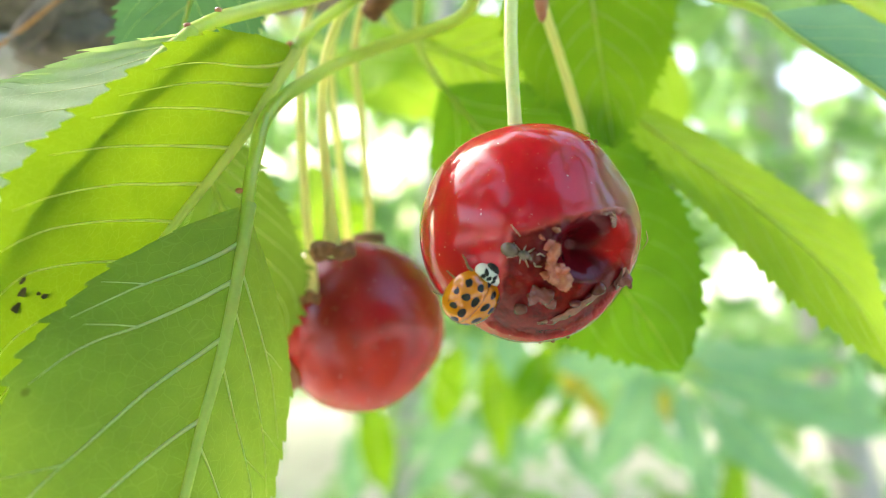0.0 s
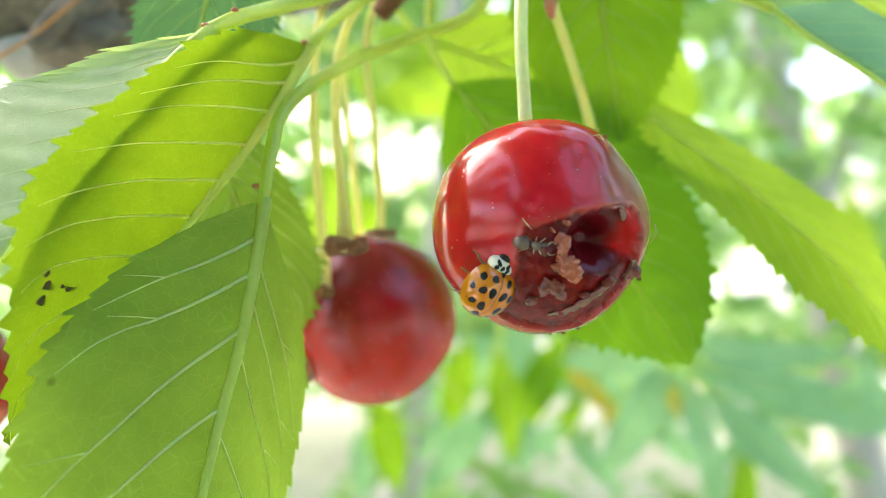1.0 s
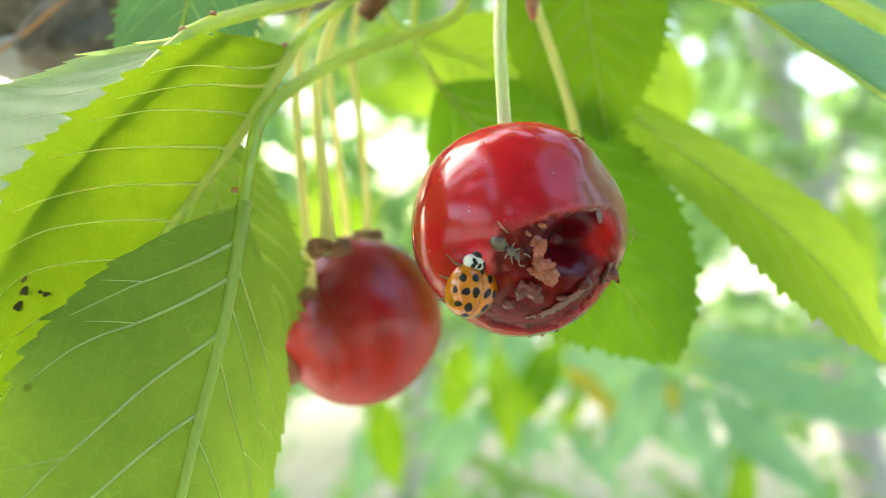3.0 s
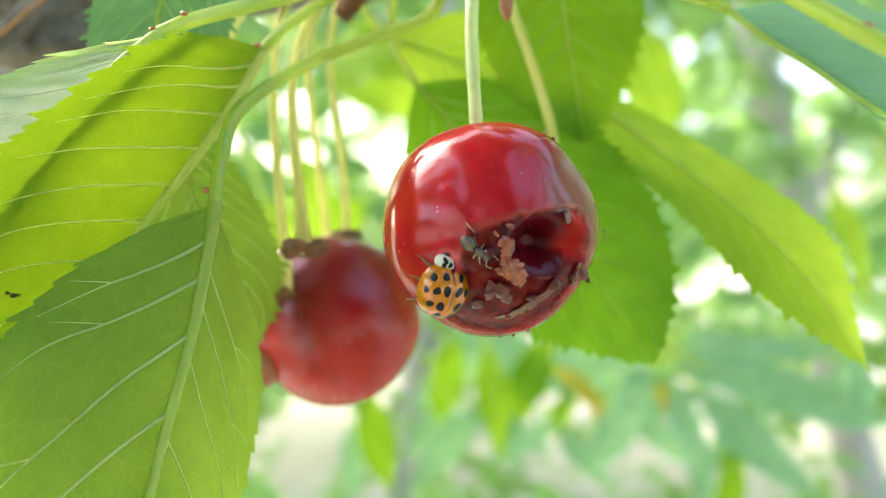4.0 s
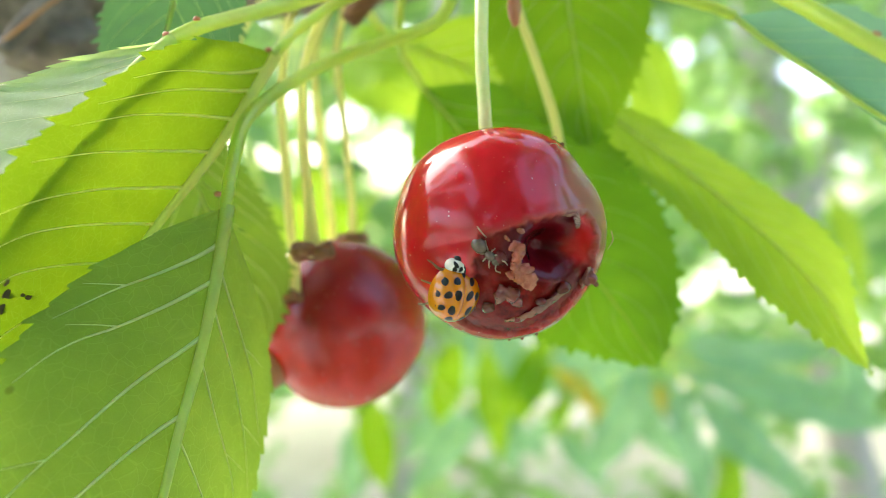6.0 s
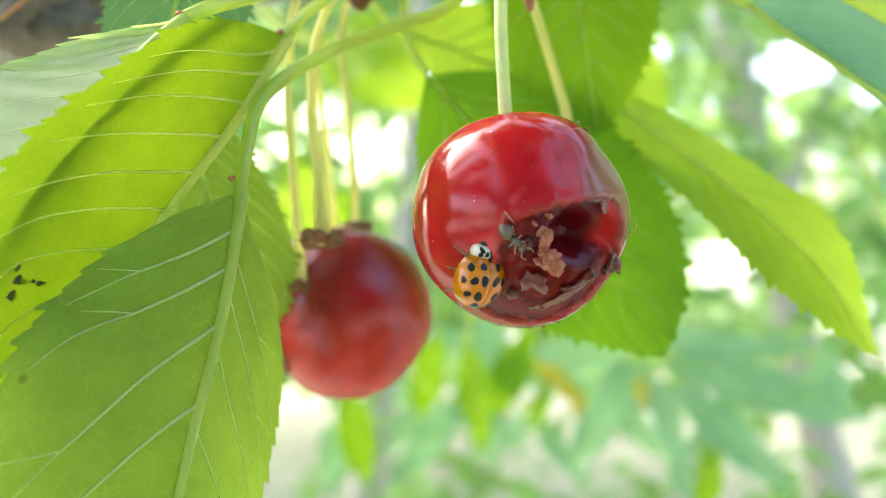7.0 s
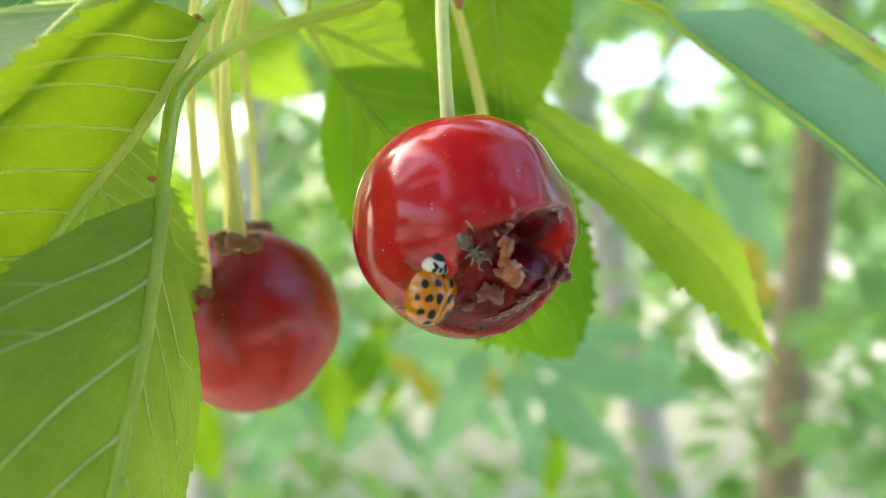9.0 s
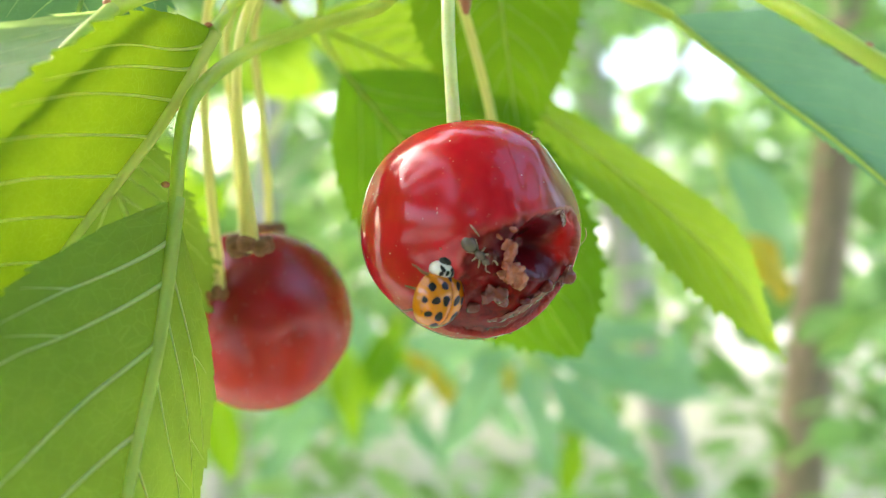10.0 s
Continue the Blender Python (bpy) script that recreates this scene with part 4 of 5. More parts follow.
def whole_cherry(centre, radius, axis, label, stalk, material, collar=True, shoulder=0.0):
    th = thing("cherry", tuple(centre), label, "cherry", "cherries")
    d, r, faces = cherry_surface(70, 110, axis)
    r = r + 0.012 * value_noise(d, 2.5, 2) + shoulder * np.exp(-(1 - d @ unit((-0.80, -0.1, 0.60))) / 0.16)
    part("fruit", np.array(centre) + d * (r * radius)[:, None], faces, material, th)
    rod("stalk", stalk, [0.0007, 0.0006, 0.0006, 0.0008], STALK_OLD, th, "yellowed fruit stalk", sides=10, knots=40, rough=0.02)
    if collar:
        top = np.array(stalk[0])
        for k in range(11):
            a = 2 * math.pi * k / 11
            blob("calyx_lobe", top + np.array((0.0016 * math.cos(a), 0.0016 * math.sin(a), 0.0002)), (0.0011, 0.0011, 0.0010), DRIED, th, "withered brown calyx", lumps=0.4, rings=7, segs=9, seed=k)
    return th


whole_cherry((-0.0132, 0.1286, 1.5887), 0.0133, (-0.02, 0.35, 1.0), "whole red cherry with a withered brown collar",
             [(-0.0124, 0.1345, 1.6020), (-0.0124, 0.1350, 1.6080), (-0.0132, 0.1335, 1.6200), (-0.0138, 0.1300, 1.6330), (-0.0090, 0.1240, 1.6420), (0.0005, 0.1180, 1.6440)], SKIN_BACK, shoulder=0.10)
whole_cherry((-0.0236, 0.1225, 1.5828), 0.0034, (0, 0.1, 1.0), "small shrivelled red-brown cherry half hidden by a leaf",
             [(-0.0236, 0.1228, 1.5860), (-0.0262, 0.1240, 1.600), (-0.0320, 0.1260, 1.620), (-0.0260, 0.1300, 1.640), (-0.008, 0.1300, 1.6480)], GLAND, False)
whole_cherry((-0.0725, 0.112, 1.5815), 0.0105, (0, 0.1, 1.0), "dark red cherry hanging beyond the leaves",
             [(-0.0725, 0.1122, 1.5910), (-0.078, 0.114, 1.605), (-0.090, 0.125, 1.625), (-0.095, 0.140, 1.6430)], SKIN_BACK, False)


def empty_stalk(pts, radii, label, spread, seed):
    """A fruit stalk that lost its fruit and keeps a withered calyx."""
    th = thing("fruit_stalk", pts[0], label, "stalk", "empty fruit stalks")
    rod("stalk", pts, radii, STALK_OLD, th, sides=12, knots=44, rough=0.03, seed=seed)
    end = np.array(pts[0])
    for k in range(7):
        a = 2 * math.pi * k / 7 + seed
        blob("calyx_lobe", end + np.array((spread * math.cos(a), spread * math.sin(a), -0.0003 + 0.0003 * math.sin(3 * a))), (spread * 0.62, spread * 0.62, 0.0006 + 0.25 * spread), DRIED, th,
             "withered brown calyx", lumps=0.45, rings=7, segs=9, seed=seed + k)
    blob("core", end + np.array((0, 0, -0.0006)), (spread * 0.55, spread * 0.55, 0.0006), STALK_OLD, th, lumps=0.3, rings=7, segs=9)
    return th


empty_stalk([(-0.0137, 0.1062, 1.6008), (-0.0140, 0.1062, 1.6065), (-0.0150, 0.1070, 1.6180), (-0.0145, 0.1085, 1.6270), (-0.0110, 0.1110, 1.6345), (-0.001, 0.1100, 1.6400)],
            [0.0012, 0.00065, 0.0006, 0.00065, 0.0008], "yellow-green stalk ending in a withered brown calyx", 0.0019, 1)
empty_stalk([(-0.0187, 0.1180, 1.5942), (-0.0187, 0.1180, 1.5990), (-0.0196, 0.1180, 1.6110), (-0.0200, 0.1180, 1.6250), (-0.0170, 0.1175, 1.6370), (-0.003, 0.1150, 1.6420)],
            [0.0012, 0.0007, 0.00062, 0.00065, 0.0008], "yellow-green stalk with a dry tip that lost its fruit", 0.0011, 2)
empty_stalk([(-0.0165, 0.1400, 1.5985), (-0.0168, 0.1400, 1.6060), (-0.0180, 0.1380, 1.6200), (-0.0180, 0.1340, 1.6340), (-0.010, 0.1260, 1.6440), (0.0, 0.1190, 1.6450)],
            [0.0007, 0.0006, 0.0006, 0.0008], "shaded green stalk with a dry end", 0.0008, 3)
empty_stalk([(0.0208, 0.1215, 1.6120), (0.0199, 0.1205, 1.6184), (0.0172, 0.1175, 1.6260), (0.0148, 0.1150, 1.6320), (0.0120, 0.1115, 1.6380), (0.0075, 0.1070, 1.6395)],
            [0.0008, 0.0007, 0.0007, 0.0009], "thin yellow stalk hanging behind the cherry", 0.0008, 4)


# ---- ladybird ----
def shell_point(x, y, a, b, h, power=2.3):
    r = min(1.0, math.hypot(x / a, y / b))
    return h * (1 - r ** power) ** 0.5


def half_shell(side, a, b, h, x0=0.0, gap=0.00002):
    """One wing case: half a dome with a thin flange at its edge."""
    verts, faces = [], []
    rings, segs = 22, 30
    for i in range(rings + 1):
        rr = i / rings
        for k in range(segs + 1):
            ph = math.pi * k / segs
            x, y = a * rr * math.cos(ph), b * rr * math.sin(ph)
            if rr > 0.95:
                x, y = x * 1.015, y * 1.015
            notch = 1 - 0.10 * max(0.0, math.cos(ph)) ** 6
            z = h * (1 - min(1, rr) ** 2.3) ** 0.5 * (1 - 0.12 * math.exp(-(y / (0.06 * b)) ** 2) * 0.35)
            verts.append((x0 + x * notch, side * (y + gap), z + 0.0003))
    for i in range(rings):
        for k in range(segs):
            q = (i * (segs + 1) + k, (i + 1) * (segs + 1) + k, (i + 1) * (segs + 1) + k + 1, i * (segs + 1) + k + 1)
            faces.append(q if side > 0 else q[::-1])
    return verts, faces


def shell_spot(cx, cy, rx, ry, a, b, h, x0, lift=0.00002, turn=0.0, seed=0):
    """A dark spot lying on the dome."""
    rng = np.random.RandomState(seed)
    ph = rng.uniform(0, 6.28)
    verts, faces = [], []
    for rr in (0.0, 0.45, 0.8, 1.0):
        for k in range(18):
            t = 2 * math.pi * k / 18
            wob = 1 + 0.10 * math.sin(2 * t + ph) + 0.06 * math.sin(3 * t + 2 * ph)
            px, py = rr * rx * wob * math.cos(t), rr * ry * wob * math.sin(t)
            x, y = cx + px * math.cos(turn) - py * math.sin(turn), cy + px * math.sin(turn) + py * math.cos(turn)
            if math.hypot(x / a, y / b) > 0.97:
                s = 0.97 / math.hypot(x / a, y / b)
                x, y = x * s, y * s
            notch = 1 - 0.10 * max(0.0, math.cos(math.atan2(abs(y) / b, x / a))) ** 6
            z = shell_point(x, y, a, b, h)
            n = unit((x / a ** 2, y / b ** 2, max(z, 0.0002) / h ** 2))
            verts.append(np.array((x0 + x * notch, y, z + 0.0003)) + n * (lift * (1.0 if rr < 0.99 else 0.0)))
    for i in range(3):
        for k in range(18):
            k2 = (k + 1) % 18
            faces.append((i * 18 + k, (i + 1) * 18 + k, (i + 1) * 18 + k2, i * 18 + k2))
    return verts, faces


ladybird = thing("ladybird", (0, 0, 0), "orange ladybird with black spots and a white black-marked neck shield", "ladybird")
LA, LB, LH = 0.00300, 0.00275, 0.00230
for side in (1, -1):
    v, f = half_shell(side, LA, LB, LH)
    case = part("wing_case", v, f, ELYTRON, ladybird, "glossy orange wing case with black spots")
    for k, (x, y, rx, ry) in enumerate(((0.60, 0.30, 0.00034, 0.00026), (0.50, 0.70, 0.00034, 0.00027), (0.14, 0.24, 0.00044, 0.00033), (0.10, 0.58, 0.00038, 0.00029),
                                        (0.06, 0.88, 0.00032, 0.00018), (-0.42, 0.34, 0.00044, 0.00034), (-0.38, 0.68, 0.00032, 0.00025), (-0.78, 0.26, 0.00026, 0.00032), (-0.40, 0.88, 0.00026, 0.00015))):
        v, f = shell_spot(x * LA, side * y * LB, rx * 1.25, ry * 1.25, LA, LB, LH, 0.0, turn=0.3 * side * (k % 3 - 1), seed=k)
        part("spot", v, f if side > 0 else f, BLACK, case, "round black spot")
v, f = shell_spot(0.86 * LA, 0.0, 0.00030, 0.00022, LA, LB, LH, 0.0, lift=0.00006, seed=50)
part("shield_spot", v, f, BLACK, ladybird, "black spot at the wing cases' joint")
v, f = blob_mesh((-0.0001, 0, 0.00035), (0.0027, 0.0024, 0.00045))
part("underside", v, f, BLACK, ladybird)
PA, PB, PH, PX = 0.00100, 0.00160, 0.00115, 0.00282
v, f = blob_mesh((PX, 0, 0.00045), (PA, PB, PH), rings=16, segs=26)
shield = part("neck_shield", v, f, WHITE, ladybird, "white neck shield with black marks")
for k, (x, y, rx, ry) in enumerate(((-0.05, 0.0, 0.00030, 0.00020), (0.30, 0.30, 0.00030, 0.00022), (0.30, -0.30, 0.00030, 0.00022), (-0.15, 0.36, 0.00026, 0.00020), (-0.15, -0.36, 0.00026, 0.00020))):
    v, f = shell_spot(x * PA, (y + 0.26) * PB, rx, ry, PA, PB, PH * 0.985, PX, lift=0.00003, turn=0.5 * (1 if y > 0 else -1), seed=70 + k)
    part("mark", [np.array(p) + np.array((0, 0, 0.00017)) for p in v], f, BLACK, shield, "black mark")
v, f = blob_mesh((0.00372, 0, 0.00070), (0.00058, 0.00095, 0.00066), rings=12, segs=18)
head = part("head", v, f, BLACK, ladybird, "black head with pale marks")
for side in (1, -1):
    v, f = blob_mesh((0.00390, side * 0.00056, 0.00055), (0.00024, 0.00018, 0.00024), rings=8, segs=10)
    part("eye", v, f, BLACK, head)
    v, f = blob_mesh((0.00412, side * 0.0002, 0.00062), (0.00016, 0.00014, 0.00022), rings=8, segs=10)
    part("pale_mark", v, f, WHITE, head)
    rod("antenna", [(0.0040, side * 0.0004, 0.0004), (0.0047, side * 0.0008, 0.0005), (0.0049, side * 0.0011, 0.00045)], [0.00006, 0.00005, 0.00009], LEG, head, sides=6, knots=10)
    for k, (x, reach, swing, drop) in enumerate(((0.0022, 0.0032, 0.0006, -0.0012), (0.0007, 0.0034, 0.0001, -0.0014), (-0.0009, 0.0032, -0.0006, -0.0014))):
        leg = rod("leg", [(x, side * 0.0012, 0.0003), (x + 0.4 * swing, side * 0.0023, 0.00035), (x + swing, side * reach * 0.87, -0.0001), (x + 1.3 * swing, side * reach, drop * 0.4)],
                  [0.00016, 0.00014, 0.0001, 0.00007], LEG, ladybird, "brown jointed leg", sides=7, knots=16)

# ---- ant ----
ant = thing("ant", (0, 0, 0), "small dark ant with pale legs feeding at the torn flesh", "ant")
v, f = blob_mesh((-0.0001, 0, 0.0006), (0.00092, 0.00074, 0.00068), rings=12, segs=18)
part("abdomen", v, f, ANT, ant, "shiny grey-brown abdomen")
v, f = blob_mesh((0.00072, 0, 0.00048), (0.00024, 0.00018, 0.00024), rings=8, segs=10)
part("waist", v, f, ANT, ant)
v, f = blob_mesh((0.00135, 0, 0.00055), (0.00062, 0.00048, 0.00050), rings=10, segs=14)
part("thorax", v, f, ANT, ant)
v, f = blob_mesh((0.00215, 0, 0.00042), (0.00046, 0.00048, 0.00040), rings=10, segs=14)
ant_head = part("head", v, f, ANT, ant)
for side in (1, -1):
    rod("antenna", [(0.0023, side * 0.0001, 0.0005), (0.0027, side * 0.0006, 0.0008), (0.0032, side * 0.0005, 0.0003)], [0.00005, 0.00005, 0.00005], ANT_LEG, ant_head, sides=6, knots=12)
    for x, swing in ((0.0015, 0.0006), (0.0012, 0.0), (0.0009, -0.0012)):
        rod("leg", [(x, side * 0.0002, 0.0004), (x + 0.4 * swing, side * 0.0005, 0.0008), (x + 0.8 * swing, side * 0.0008, 0.0005), (x + swing, side * 0.0010, -0.0002)],
            [0.00009, 0.00007, 0.00006, 0.00004], ANT_LEG, ant, "thin pale leg", sides=6, knots=14)


# ---- the orchard beyond ----
def far_leaf_shape(length, wide):
    """A simple leaf: two halves of a pointed oval, folded along the middle."""
    pts = [(0, 0, 0), (0.22, 0.38, 0.10), (0.5, 0.5, 0.14), (0.78, 0.32, 0.06), (1.0, 0, -0.08), (0.78, -0.32, 0.06), (0.5, -0.5, 0.14), (0.22, -0.38, 0.10), (0.35, 0, 0.0), (0.7, 0, -0.02)]
    return np.array([(x * length, y * wide, z * wide) for x, y, z in pts]), [(0, 8, 2, 1), (8, 9, 3, 2), (9, 4, 3), (0, 7, 6, 8), (8, 6, 5, 9), (9, 5, 4)]


def leaf_cloud(name, places, sizes, material, label, seed, droop=0.5):
    rng = np.random.RandomState(seed)
    verts, faces = [], []
    for p, size in zip(places, sizes):
        v, f = far_leaf_shape(size, size * rng.uniform(0.42, 0.58))
        m = Euler((rng.uniform(-0.9, 0.9), rng.uniform(-0.2, 1.0) * droop + 0.25, rng.uniform(0, 6.28))).to_matrix()
        v = v @ np.array(m).T + np.array(p)
        faces += [tuple(i + len(verts) for i in q) for q in f]
        verts += list(v)
    me = bpy.data.meshes.new(name)
    me.from_pydata([tuple(v) for v in verts], [], faces)
    me.polygons.foreach_set("use_smooth", [True] * len(me.polygons))
    me.materials.append(material)
    return tagged(new(name, me), label, "foliage", kind="stuff")


# where the foliage behind the shoot stands open: way across, way up, breadth, all per metre of distance
OPEN = ((-0.10, 0.09, 0.024), (-0.06, 0.12, 0.014), (-0.257, 0.12, 0.010), (0.43, 0.20, 0.016), (0.50, 0.16, 0.010), (0.37, -0.02, 0.032), (-0.18, -0.25, 0.035), (0.33, -0.29, 0.03),
        (0.46, 0.06, 0.03), (0.54, 0.21, 0.022), (-0.02, 0.20, 0.03), (0.265, 0.185, 0.002), (0.268, 0.235, 0.001), (0.336, 0.168, 0.002), (0.352, 0.152, 0.001), (0.395, 0.155, 0.002), (0.14, -0.26, 0.016), (-0.21, 0.18, 0.012), (-0.235, 0.126, 0.008), (-0.18, 0.126, 0.012), (-0.10, 0.10, 0.022), (-0.058, 0.125, 0.012),
        (0.335, -0.03, 0.03), (0.25, -0.055, 0.02), (-0.17, -0.23, 0.045), (0.23, -0.245, 0.022), (0.51, -0.25, 0.03), (0.155, -0.27, 0.02), (0.408, 0.209, 0.024), (0.462, 0.225, 0.030), (0.522, 0.199, 0.026), (0.558, 0.163, 0.014), (0.378, 0.243, 0.004))


def in_leaf(p, edge=0.03):
    """Whether places lie in the foliage rather than in one of its openings."""
    free = np.ones(len(p), bool)
    for a, b, r in OPEN:
        free &= np.hypot(p[:, 0] / p[:, 1] - a, (p[:, 2] - 1.6) / p[:, 1] - b) > r + edge / np.maximum(p[:, 1], 0.3)
    up = (p[:, 2] - 1.6) / p[:, 1]
    free &= ~((p[:, 1] < 1.12) & (np.abs(p[:, 0] / p[:, 1] - 0.673 - 0.1 * up) < 0.055) & (up < 0.08))
    return free | (p[:, 1] < 0.2)


def scatter(rng, count, low, high, size, freq, gap, hollow=None, edge=0.03):
    """Places in a box where clumps of noise leave gaps between."""
    p = rng.uniform(low, high, (count * 6, 3))
    keep = value_noise(p, freq, 2) > gap + 0.16 * np.clip((p[:, 2] - 1.6) / 0.25, 0, 1)
    keep &= in_leaf(p, edge)
    if hollow is not None:
        keep &= hollow(p)
    p = p[keep][:count]
    return p, rng.uniform(size[0], size[1], len(p))


rng = np.random.RandomState(11)
p, s = scatter(rng, 3400, (-1.6, 0.9, 0.6), (2.6, 3.2, 3.2), (0.06, 0.10), 2.2, 0.0)
leaf_cloud("foliage", p, s, ORCHARD, "green leaves of the cherry tree hanging farther back", 1)
p, s = scatter(rng, 1300, (-1.4, 0.8, 0.4), (2.2, 2.4, 1.55), (0.07, 0.11), 3.2, 0.08)
leaf_cloud("foliage", p, s, ORCHARD, "low green leaves of the orchard trees", 5)
p, s = scatter(rng, 640, (-0.45, 0.62, 0.9), (0.95, 1.2, 1.57), (0.05, 0.085), 6.0, -0.01)
leaf_cloud("foliage", p, s, ORCHARD, "soft green leaves on the twigs behind the fruit", 6)
p, s = scatter(rng, 170, (-0.45, 0.45, 1.6), (0.95, 1.0, 2.0), (0.06, 0.09), 6.0, 0.05)
leaf_cloud("foliage", p, s, FAR, "light green leaves on the twigs above", 7)
p, s = scatter(rng, 2400, (0.10, 0.9, 1.62), (1.5, 1.9, 2.15), (0.030, 0.052), 7.0, -0.26, edge=0.011)
leaf_cloud("foliage", p, s, ORCHARD, "small green leaves between gaps of bright sky", 9)
# unseen crown added to block light round the shoot; its two openings place highlights
n = 30000
d = rng.normal(size=(n, 3))
d /= np.linalg.norm(d, axis=1)[:, None]
gap_a = np.arccos(np.clip(d @ unit((-0.66, 0.42, 0.62)), -1, 1)) + 0.08 * value_noise(d, 7.0, 2)
gap_b = np.arccos(np.clip(d @ unit((0.60, -0.22, 0.76)), -1, 1)) + 0.12 * value_noise(d + 5, 7.0, 2)
holes = value_noise(d, 5.0, 2)
edge = 0.15 + 0.5 * value_noise(d + 9, 4.0, 2)
roof = (d[:, 1] < edge) & (d[:, 2] > np.where(d[:, 1] < -0.55, -0.22, 0.06)) & (holes > np.where(np.abs(d[:, 0]) < 0.42, -0.4, -0.12))
front = (d[:, 1] >= edge) & (d[:, 2] > 0.42) & (holes > 0.06)
below = (d[:, 1] < 0.1) & (d[:, 2] < -0.2) & (d[:, 2] > -0.92) & (holes > -0.02)
keep = (roof | front | below) & (gap_a > 0.32) & (gap_b > 0.42)
d = d[keep]
p = np.array((0, 0.08, 1.6)) + d * rng.uniform(0.75, 1.5, len(d))[:, None]
leaf_cloud("foliage", p, rng.uniform(0.07, 0.11, len(p)), FAR, "unseen crown leaves added overhead and below to shape the light", 2)
p, s = scatter(rng, 3400, (-2.6, 0.9, 2.3), (3.4, 4.2, 3.0), (0.10, 0.15), 1.2, -0.25)
leaf_cloud("foliage", p, s, FAR, "dense green leaves of the orchard's crowns", 8)
a = np.where(rng.rand(34000) < 0.55, rng.uniform(0.5, 2.3, 34000), rng.uniform(0, 2 * math.pi, 34000))
q = np.stack([np.cos(a), np.sin(a)], 1) * rng.uniform(4.6, 10, 34000)[:, None]
z = rng.uniform(0.75, 4.0, 34000)
far = np.column_stack([q, z])
far = far[(value_noise(far, 0.45, 2) > -0.13) & in_leaf(far)][:13000]
leaf_cloud("far_trees", far, rng.uniform(0.18, 0.34, len(far)), ORCHARD, "leafy rows of orchard trees in the distance", 4)


def big_leaf(p0, p1, wide, material, label, tilt=0.0, seed=0):
    """A single leaf of the trees behind, from its stalk to its tip."""
    p0, p1 = np.array(p0), np.array(p1)
    t = unit(p1 - p0)
    side = unit(np.cross(t, (0, 1, 0)))
    nrm = np.cross(side, t)
    side = side * math.cos(tilt) + nrm * math.sin(tilt)
    mid = [p0, p0 * 0.66 + p1 * 0.34 - nrm * 0.004, p0 * 0.33 + p1 * 0.67 - nrm * 0.004, p1]
    bl = Blade(mid, side + 0.12 * nrm, -side + 0.12 * nrm, wide, wide, widest=0.45, full=2.5, wave=0.002, seed=seed)
    return leaf("cherry_leaf", bl, material, label, "leaves farther back", veins=0, teeth=24, tooth=0.0015, rows=48, cols=4, rib=0.0005,
                petiole=[p0, p0 - t * 0.02 + np.array((0, 0, 0.006)), p0 - t * 0.035 + np.array((0, 0.004, 0.02))], petiole_r=[0.0009, 0.001])


SOFT = "soft green cherry leaf on a twig farther back"
PALE = "pale green cherry leaf on a twig farther back"
BRIGHT = "yellow-green cherry leaf catching the light farther back"
big_leaf((0.020, 0.55, 1.531), (0.025, 0.50, 1.466), 0.012, SHADED, SOFT, 0.5, 1)
# a whorl of leaves round one twig
big_leaf((0.135, 0.52, 1.524), (0.262, 0.50, 1.488), 0.014, BLUISH, PALE, 0.5, 2)
big_leaf((0.140, 0.54, 1.530), (0.226, 0.50, 1.532), 0.010, BLUISH, PALE, 0.7, 3)
big_leaf((0.130, 0.50, 1.516), (0.142, 0.47, 1.445), 0.010, BLUISH, PALE, 0.4, 4)
big_leaf((0.126, 0.54, 1.520), (0.078, 0.50, 1.456), 0.015, BLUISH, PALE, 0.3, 5)
big_leaf((0.140, 0.50, 1.512), (0.206, 0.48, 1.448), 0.013, BLUISH, PALE, 0.4, 21)
big_leaf((0.122, 0.54, 1.528), (0.060, 0.55, 1.520), 0.014, BLUISH, PALE, 0.5, 22)
big_leaf((0.150, 0.50, 1.522), (0.230, 0.47, 1.508), 0.008, BLUISH, PALE, 0.3, 23)
big_leaf((-0.002, 0.60, 1.530), (-0.016, 0.58, 1.470), 0.014, SHADED, SOFT, 0.5, 24)
big_leaf((0.030, 0.60, 1.545), (0.052, 0.58, 1.480), 0.015, BLUISH, PALE, 0.4, 25)
big_leaf((-0.069, 0.60, 1.492), (-0.053, 0.60, 1.418), 0.014, SHADED, SOFT, 0.4, 6)
big_leaf((0.268, 0.50, 1.646), (0.317, 0.50, 1.576), 0.020, BLUISH, PALE, 0.2, 7)
big_leaf((-0.068, 0.30, 1.618), (-0.055, 0.30, 1.588), 0.009, YOUNG, BRIGHT, 0.1, 8)
big_leaf((-0.034, 0.25, 1.658), (-0.004, 0.23, 1.652), 0.010, YOUNG, BRIGHT, 0.2, 9)
big_leaf((-0.045, 0.30, 1.672), (0.002, 0.30, 1.650), 0.014, YOUNG, BRIGHT, 0.15, 16)
big_leaf((-0.056, 0.32, 1.634), (-0.050, 0.32, 1.600), 0.008, YOUNG, BRIGHT, 0.2, 17)
big_leaf((0.086, 0.40, 1.702), (0.105, 0.40, 1.650), 0.016, YOUNG, BRIGHT, 0.2, 10)
big_leaf((-0.036, 0.35, 1.618), (-0.062, 0.35, 1.598), 0.010, SHADED, SOFT, 0.3, 11)
big_leaf((0.208, 0.60, 1.494), (0.301, 0.60, 1.462), 0.012, BLUISH, PALE, 0.6, 12)
big_leaf((-0.017, 0.80, 1.510), (0.098, 0.80, 1.455), 0.020, BLUISH, PALE, 0.3, 13)
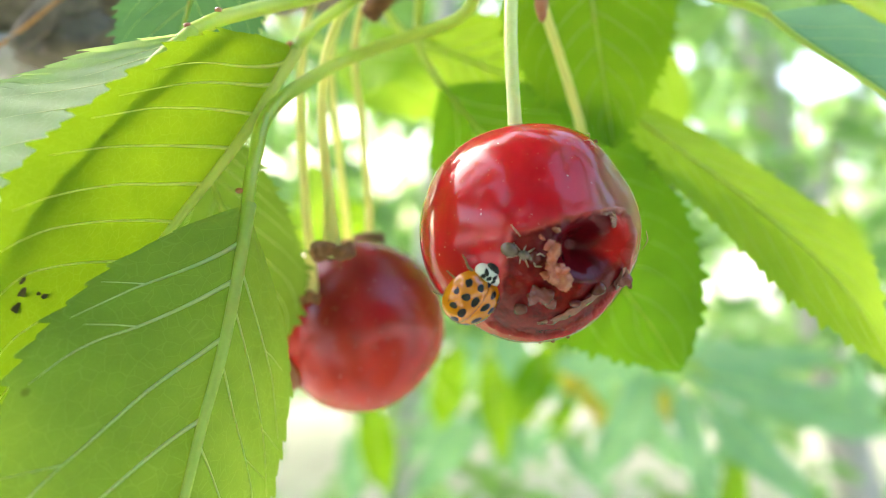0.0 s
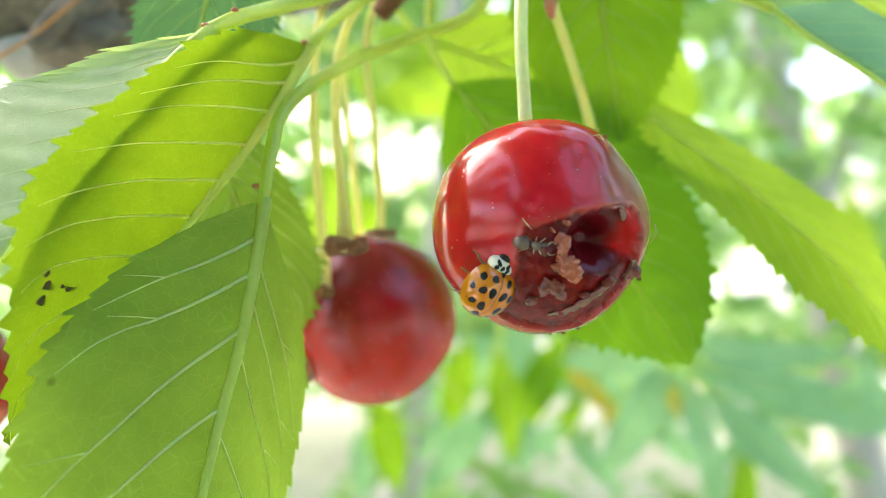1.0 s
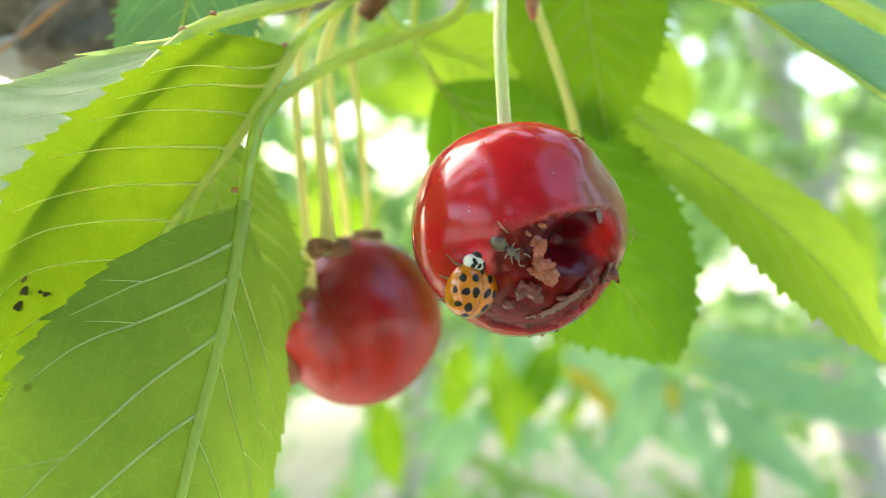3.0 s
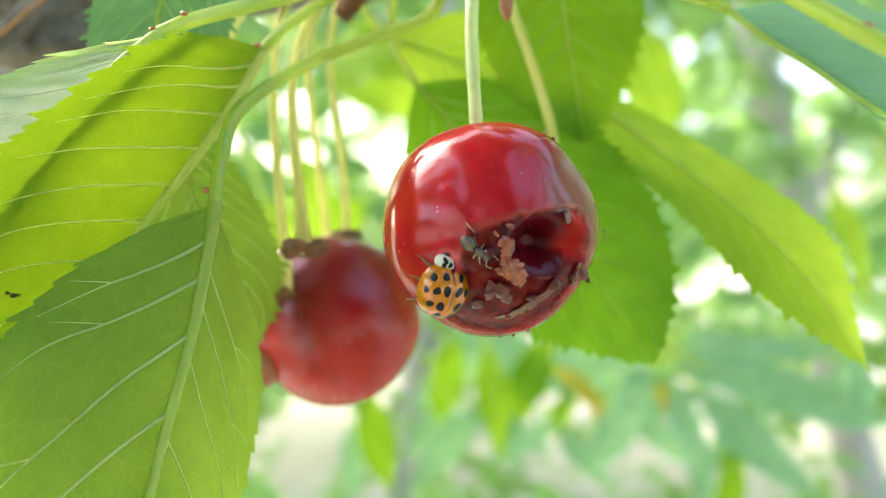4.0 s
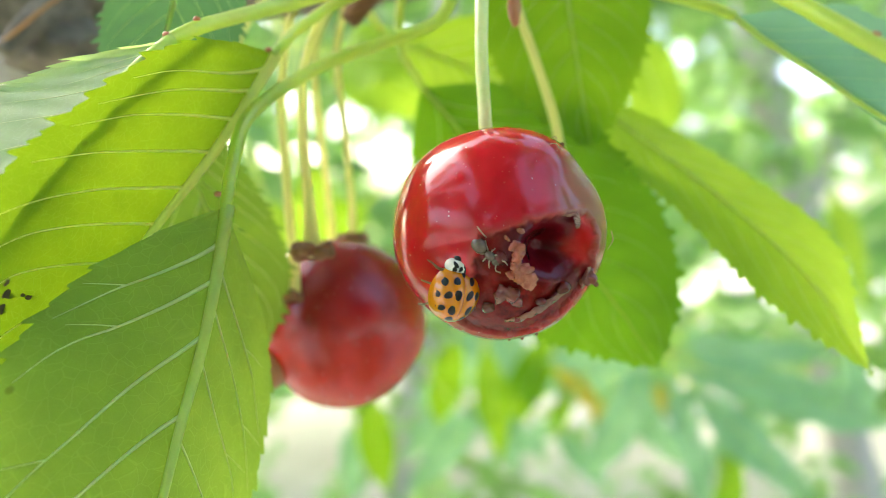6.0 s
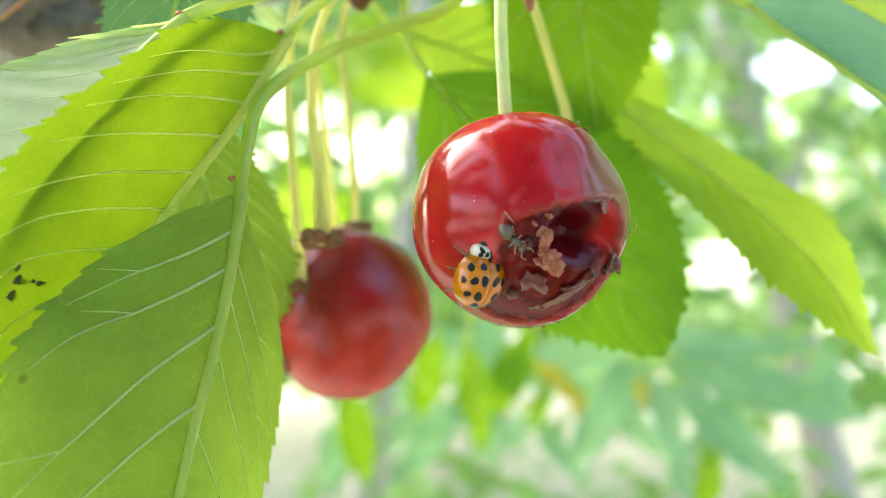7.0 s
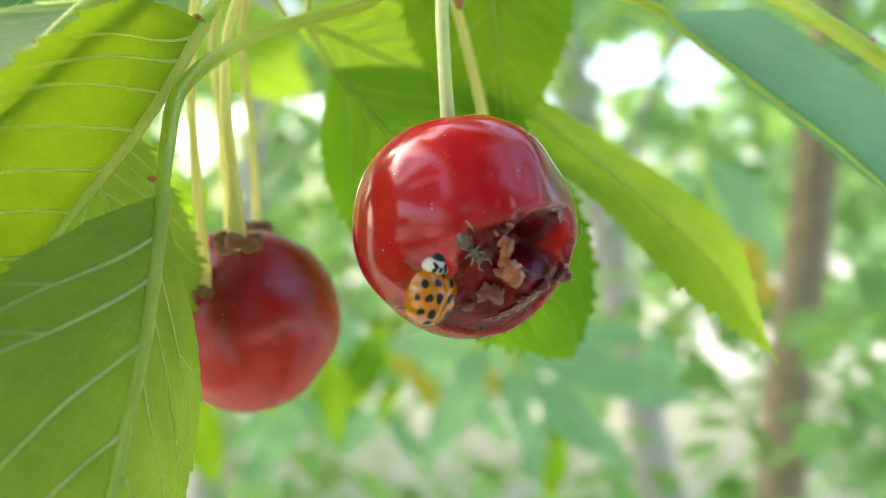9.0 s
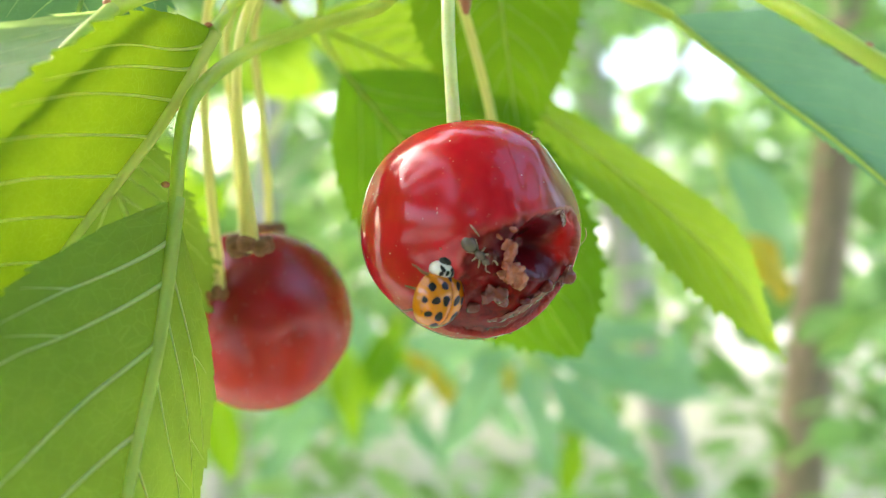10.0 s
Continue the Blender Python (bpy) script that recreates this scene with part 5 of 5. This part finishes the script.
big_leaf((0.312, 0.70, 1.650), (0.292, 0.60, 1.549), 0.016, YOUNG, BRIGHT, 0.4, 14)
# hanging leaves on the twigs round it
rng = np.random.RandomState(77)
for k in range(22):
    y = rng.uniform(0.55, 0.85)
    p0 = np.array((rng.uniform(-0.17, 0.50) * y, y, 1.6 + rng.uniform(-0.24, -0.10) * y))
    way = np.array((rng.uniform(-1.2, 1.2), rng.uniform(-0.5, 0.3), -0.6))
    green = k % 3 == 0
    big_leaf(p0, p0 + unit(way) * rng.uniform(0.065, 0.09), rng.uniform(0.010, 0.014), SHADED if green else BLUISH, SOFT if green else PALE, rng.uniform(0.1, 0.7), 40 + k)
for k, (x, z) in enumerate(((0.072, 1.514), (0.095, 1.488), (0.086, 1.500), (0.124, 1.506), (0.104, 1.530), (0.140, 1.498))):
    big_leaf((x, 0.60, z), (x + 0.010, 0.60, z - 0.022), 0.006, YELLOW, "small yellowed leaf on a twig farther back", 0.1 * k, 30 + k)
big_leaf((0.222, 0.40, 1.598), (0.246, 0.40, 1.560), 0.010, YELLOW, "small yellowed leaf on a twig farther back", 0.2, 15)


# ---- trunks, ground ----
def trunk(name, pts, radii, material, label, limbs=()):
    th = thing(name, pts[0], label, "tree", "orchard trees")
    rod("trunk", pts, radii, material, th, sides=20, knots=60, rough=0.05)
    for lp, lr in limbs:
        rod("limb", lp, lr, material, th, sides=12, knots=24, rough=0.05)
    return th


trunk("cherry_tree", [(0.66, 1.10, 0.0), (0.70, 1.10, 0.9), (0.715, 1.10, 1.20), (0.735, 1.10, 1.42), (0.770, 1.10, 1.69), (0.84, 1.14, 2.2), (0.9, 1.2, 2.9)],
      [0.055, 0.040, 0.036, 0.034, 0.030, 0.026, 0.015], TRUNK, "brown cherry trunk leaning slightly")
trunk("cherry_tree", [(0.98, 1.60, 0.0), (0.80, 1.60, 0.9), (0.70, 1.60, 1.35), (0.600, 1.60, 1.80), (0.56, 1.60, 2.0), (0.5, 1.7, 2.8)],
      [0.06, 0.045, 0.036, 0.034, 0.034, 0.02], PALE_TRUNK, "leaning pale grey cherry trunk",
      [([(0.64, 1.60, 1.62), (0.78, 1.7, 1.85), (1.0, 1.8, 2.3)], [0.02, 0.015, 0.008])])
trunk("cherry_tree", [(-0.20, 1.60, 0.0), (-0.15, 1.60, 1.10), (-0.10, 1.60, 1.33), (-0.06, 1.62, 1.7), (0.0, 1.7, 2.6)],
      [0.05, 0.034, 0.030, 0.026, 0.015], PALE_TRUNK, "slim pale cherry trunk in the next row")

g = 60
gv = [(4.0 * (i - g / 2) * (1 + 6 * abs(i - g / 2) / g), 4.0 * (j - g / 2) * (1 + 6 * abs(j - g / 2) / g), 0.0) for j in range(g + 1) for i in range(g + 1)]
gf = [(j * (g + 1) + i, j * (g + 1) + i + 1, (j + 1) * (g + 1) + i + 1, (j + 1) * (g + 1) + i) for j in range(g) for i in range(g)]
me = bpy.data.meshes.new("ground")
me.from_pydata(gv, [], gf)
me.materials.append(SOIL)
tagged(new("ground", me), "pale dry orchard soil in bright light", "ground", kind="structure")


# ---- what moves ----
def motions():
    def bug(x, z, heading, y=0.0795, lean=31.0):
        fwd = Vector((math.cos(radians(heading)), -0.22, math.sin(radians(heading)))).normalized()
        up = Vector((0, -1, 0))
        up = (up - fwd * up.dot(fwd)).normalized()
        up = Matrix.Rotation(radians(lean), 3, fwd) @ up
        m = Matrix((fwd, up.cross(fwd), up)).transposed().to_4x4()
        m.translation = Vector((x + 0.0009, y, z - 0.0006)) - up * 0.0022
        return m

    walk(ladybird, [(t, bug(x, z, h)) for t, x, z, h in (
        (0.0, 0.00355, 1.59605, 52), (0.5, 0.00365, 1.59599, 54), (1.0, 0.00412, 1.59609, 60), (1.5, 0.00499, 1.59638, 68), (2.0, 0.00536, 1.59644, 75),
        (2.5, 0.00482, 1.59652, 75), (4.0, 0.00520, 1.59669, 76), (4.5, 0.00522, 1.59674, 77), (5.0, 0.00518, 1.59669, 77), (6.5, 0.00525, 1.59668, 78),
        (7.0, 0.00526, 1.59672, 78), (7.5, 0.00531, 1.59675, 79), (8.0, 0.00538, 1.59666, 80), (8.5, 0.00535, 1.59669, 80), (9.0, 0.00490, 1.59631, 79),
        (9.5, 0.00500, 1.59624, 79), (10.0, 0.00505, 1.59628, 79))])

    ant_up = Vector((-0.15, -0.98, -0.02)).normalized()

    def crawl(x, z, heading):
        fwd = Vector((math.cos(radians(heading)), 0, math.sin(radians(heading))))
        fwd = (fwd - ant_up * fwd.dot(ant_up)).normalized()
        m = Matrix((fwd, ant_up.cross(fwd), ant_up)).transposed().to_4x4()
        m.translation = Vector((x, 0.0785, z)) - ant_up * 0.0008
        return m

    walk(ant, [(t, crawl(x, z, h)) for t, x, z, h in (
        (0.0, 0.0076, 1.6008, -20), (1.0, 0.0077, 1.6008, -12), (2.0, 0.0078, 1.6009, -25), (2.5, 0.0077, 1.6010, -30), (4.0, 0.0079, 1.6011, -40),
        (4.5, 0.0078, 1.6012, -42), (6.5, 0.0079, 1.6012, -45), (8.0, 0.0078, 1.6012, -50), (9.0, 0.0077, 1.6012, -48), (10.0, 0.0078, 1.6012, -45))])


motions()
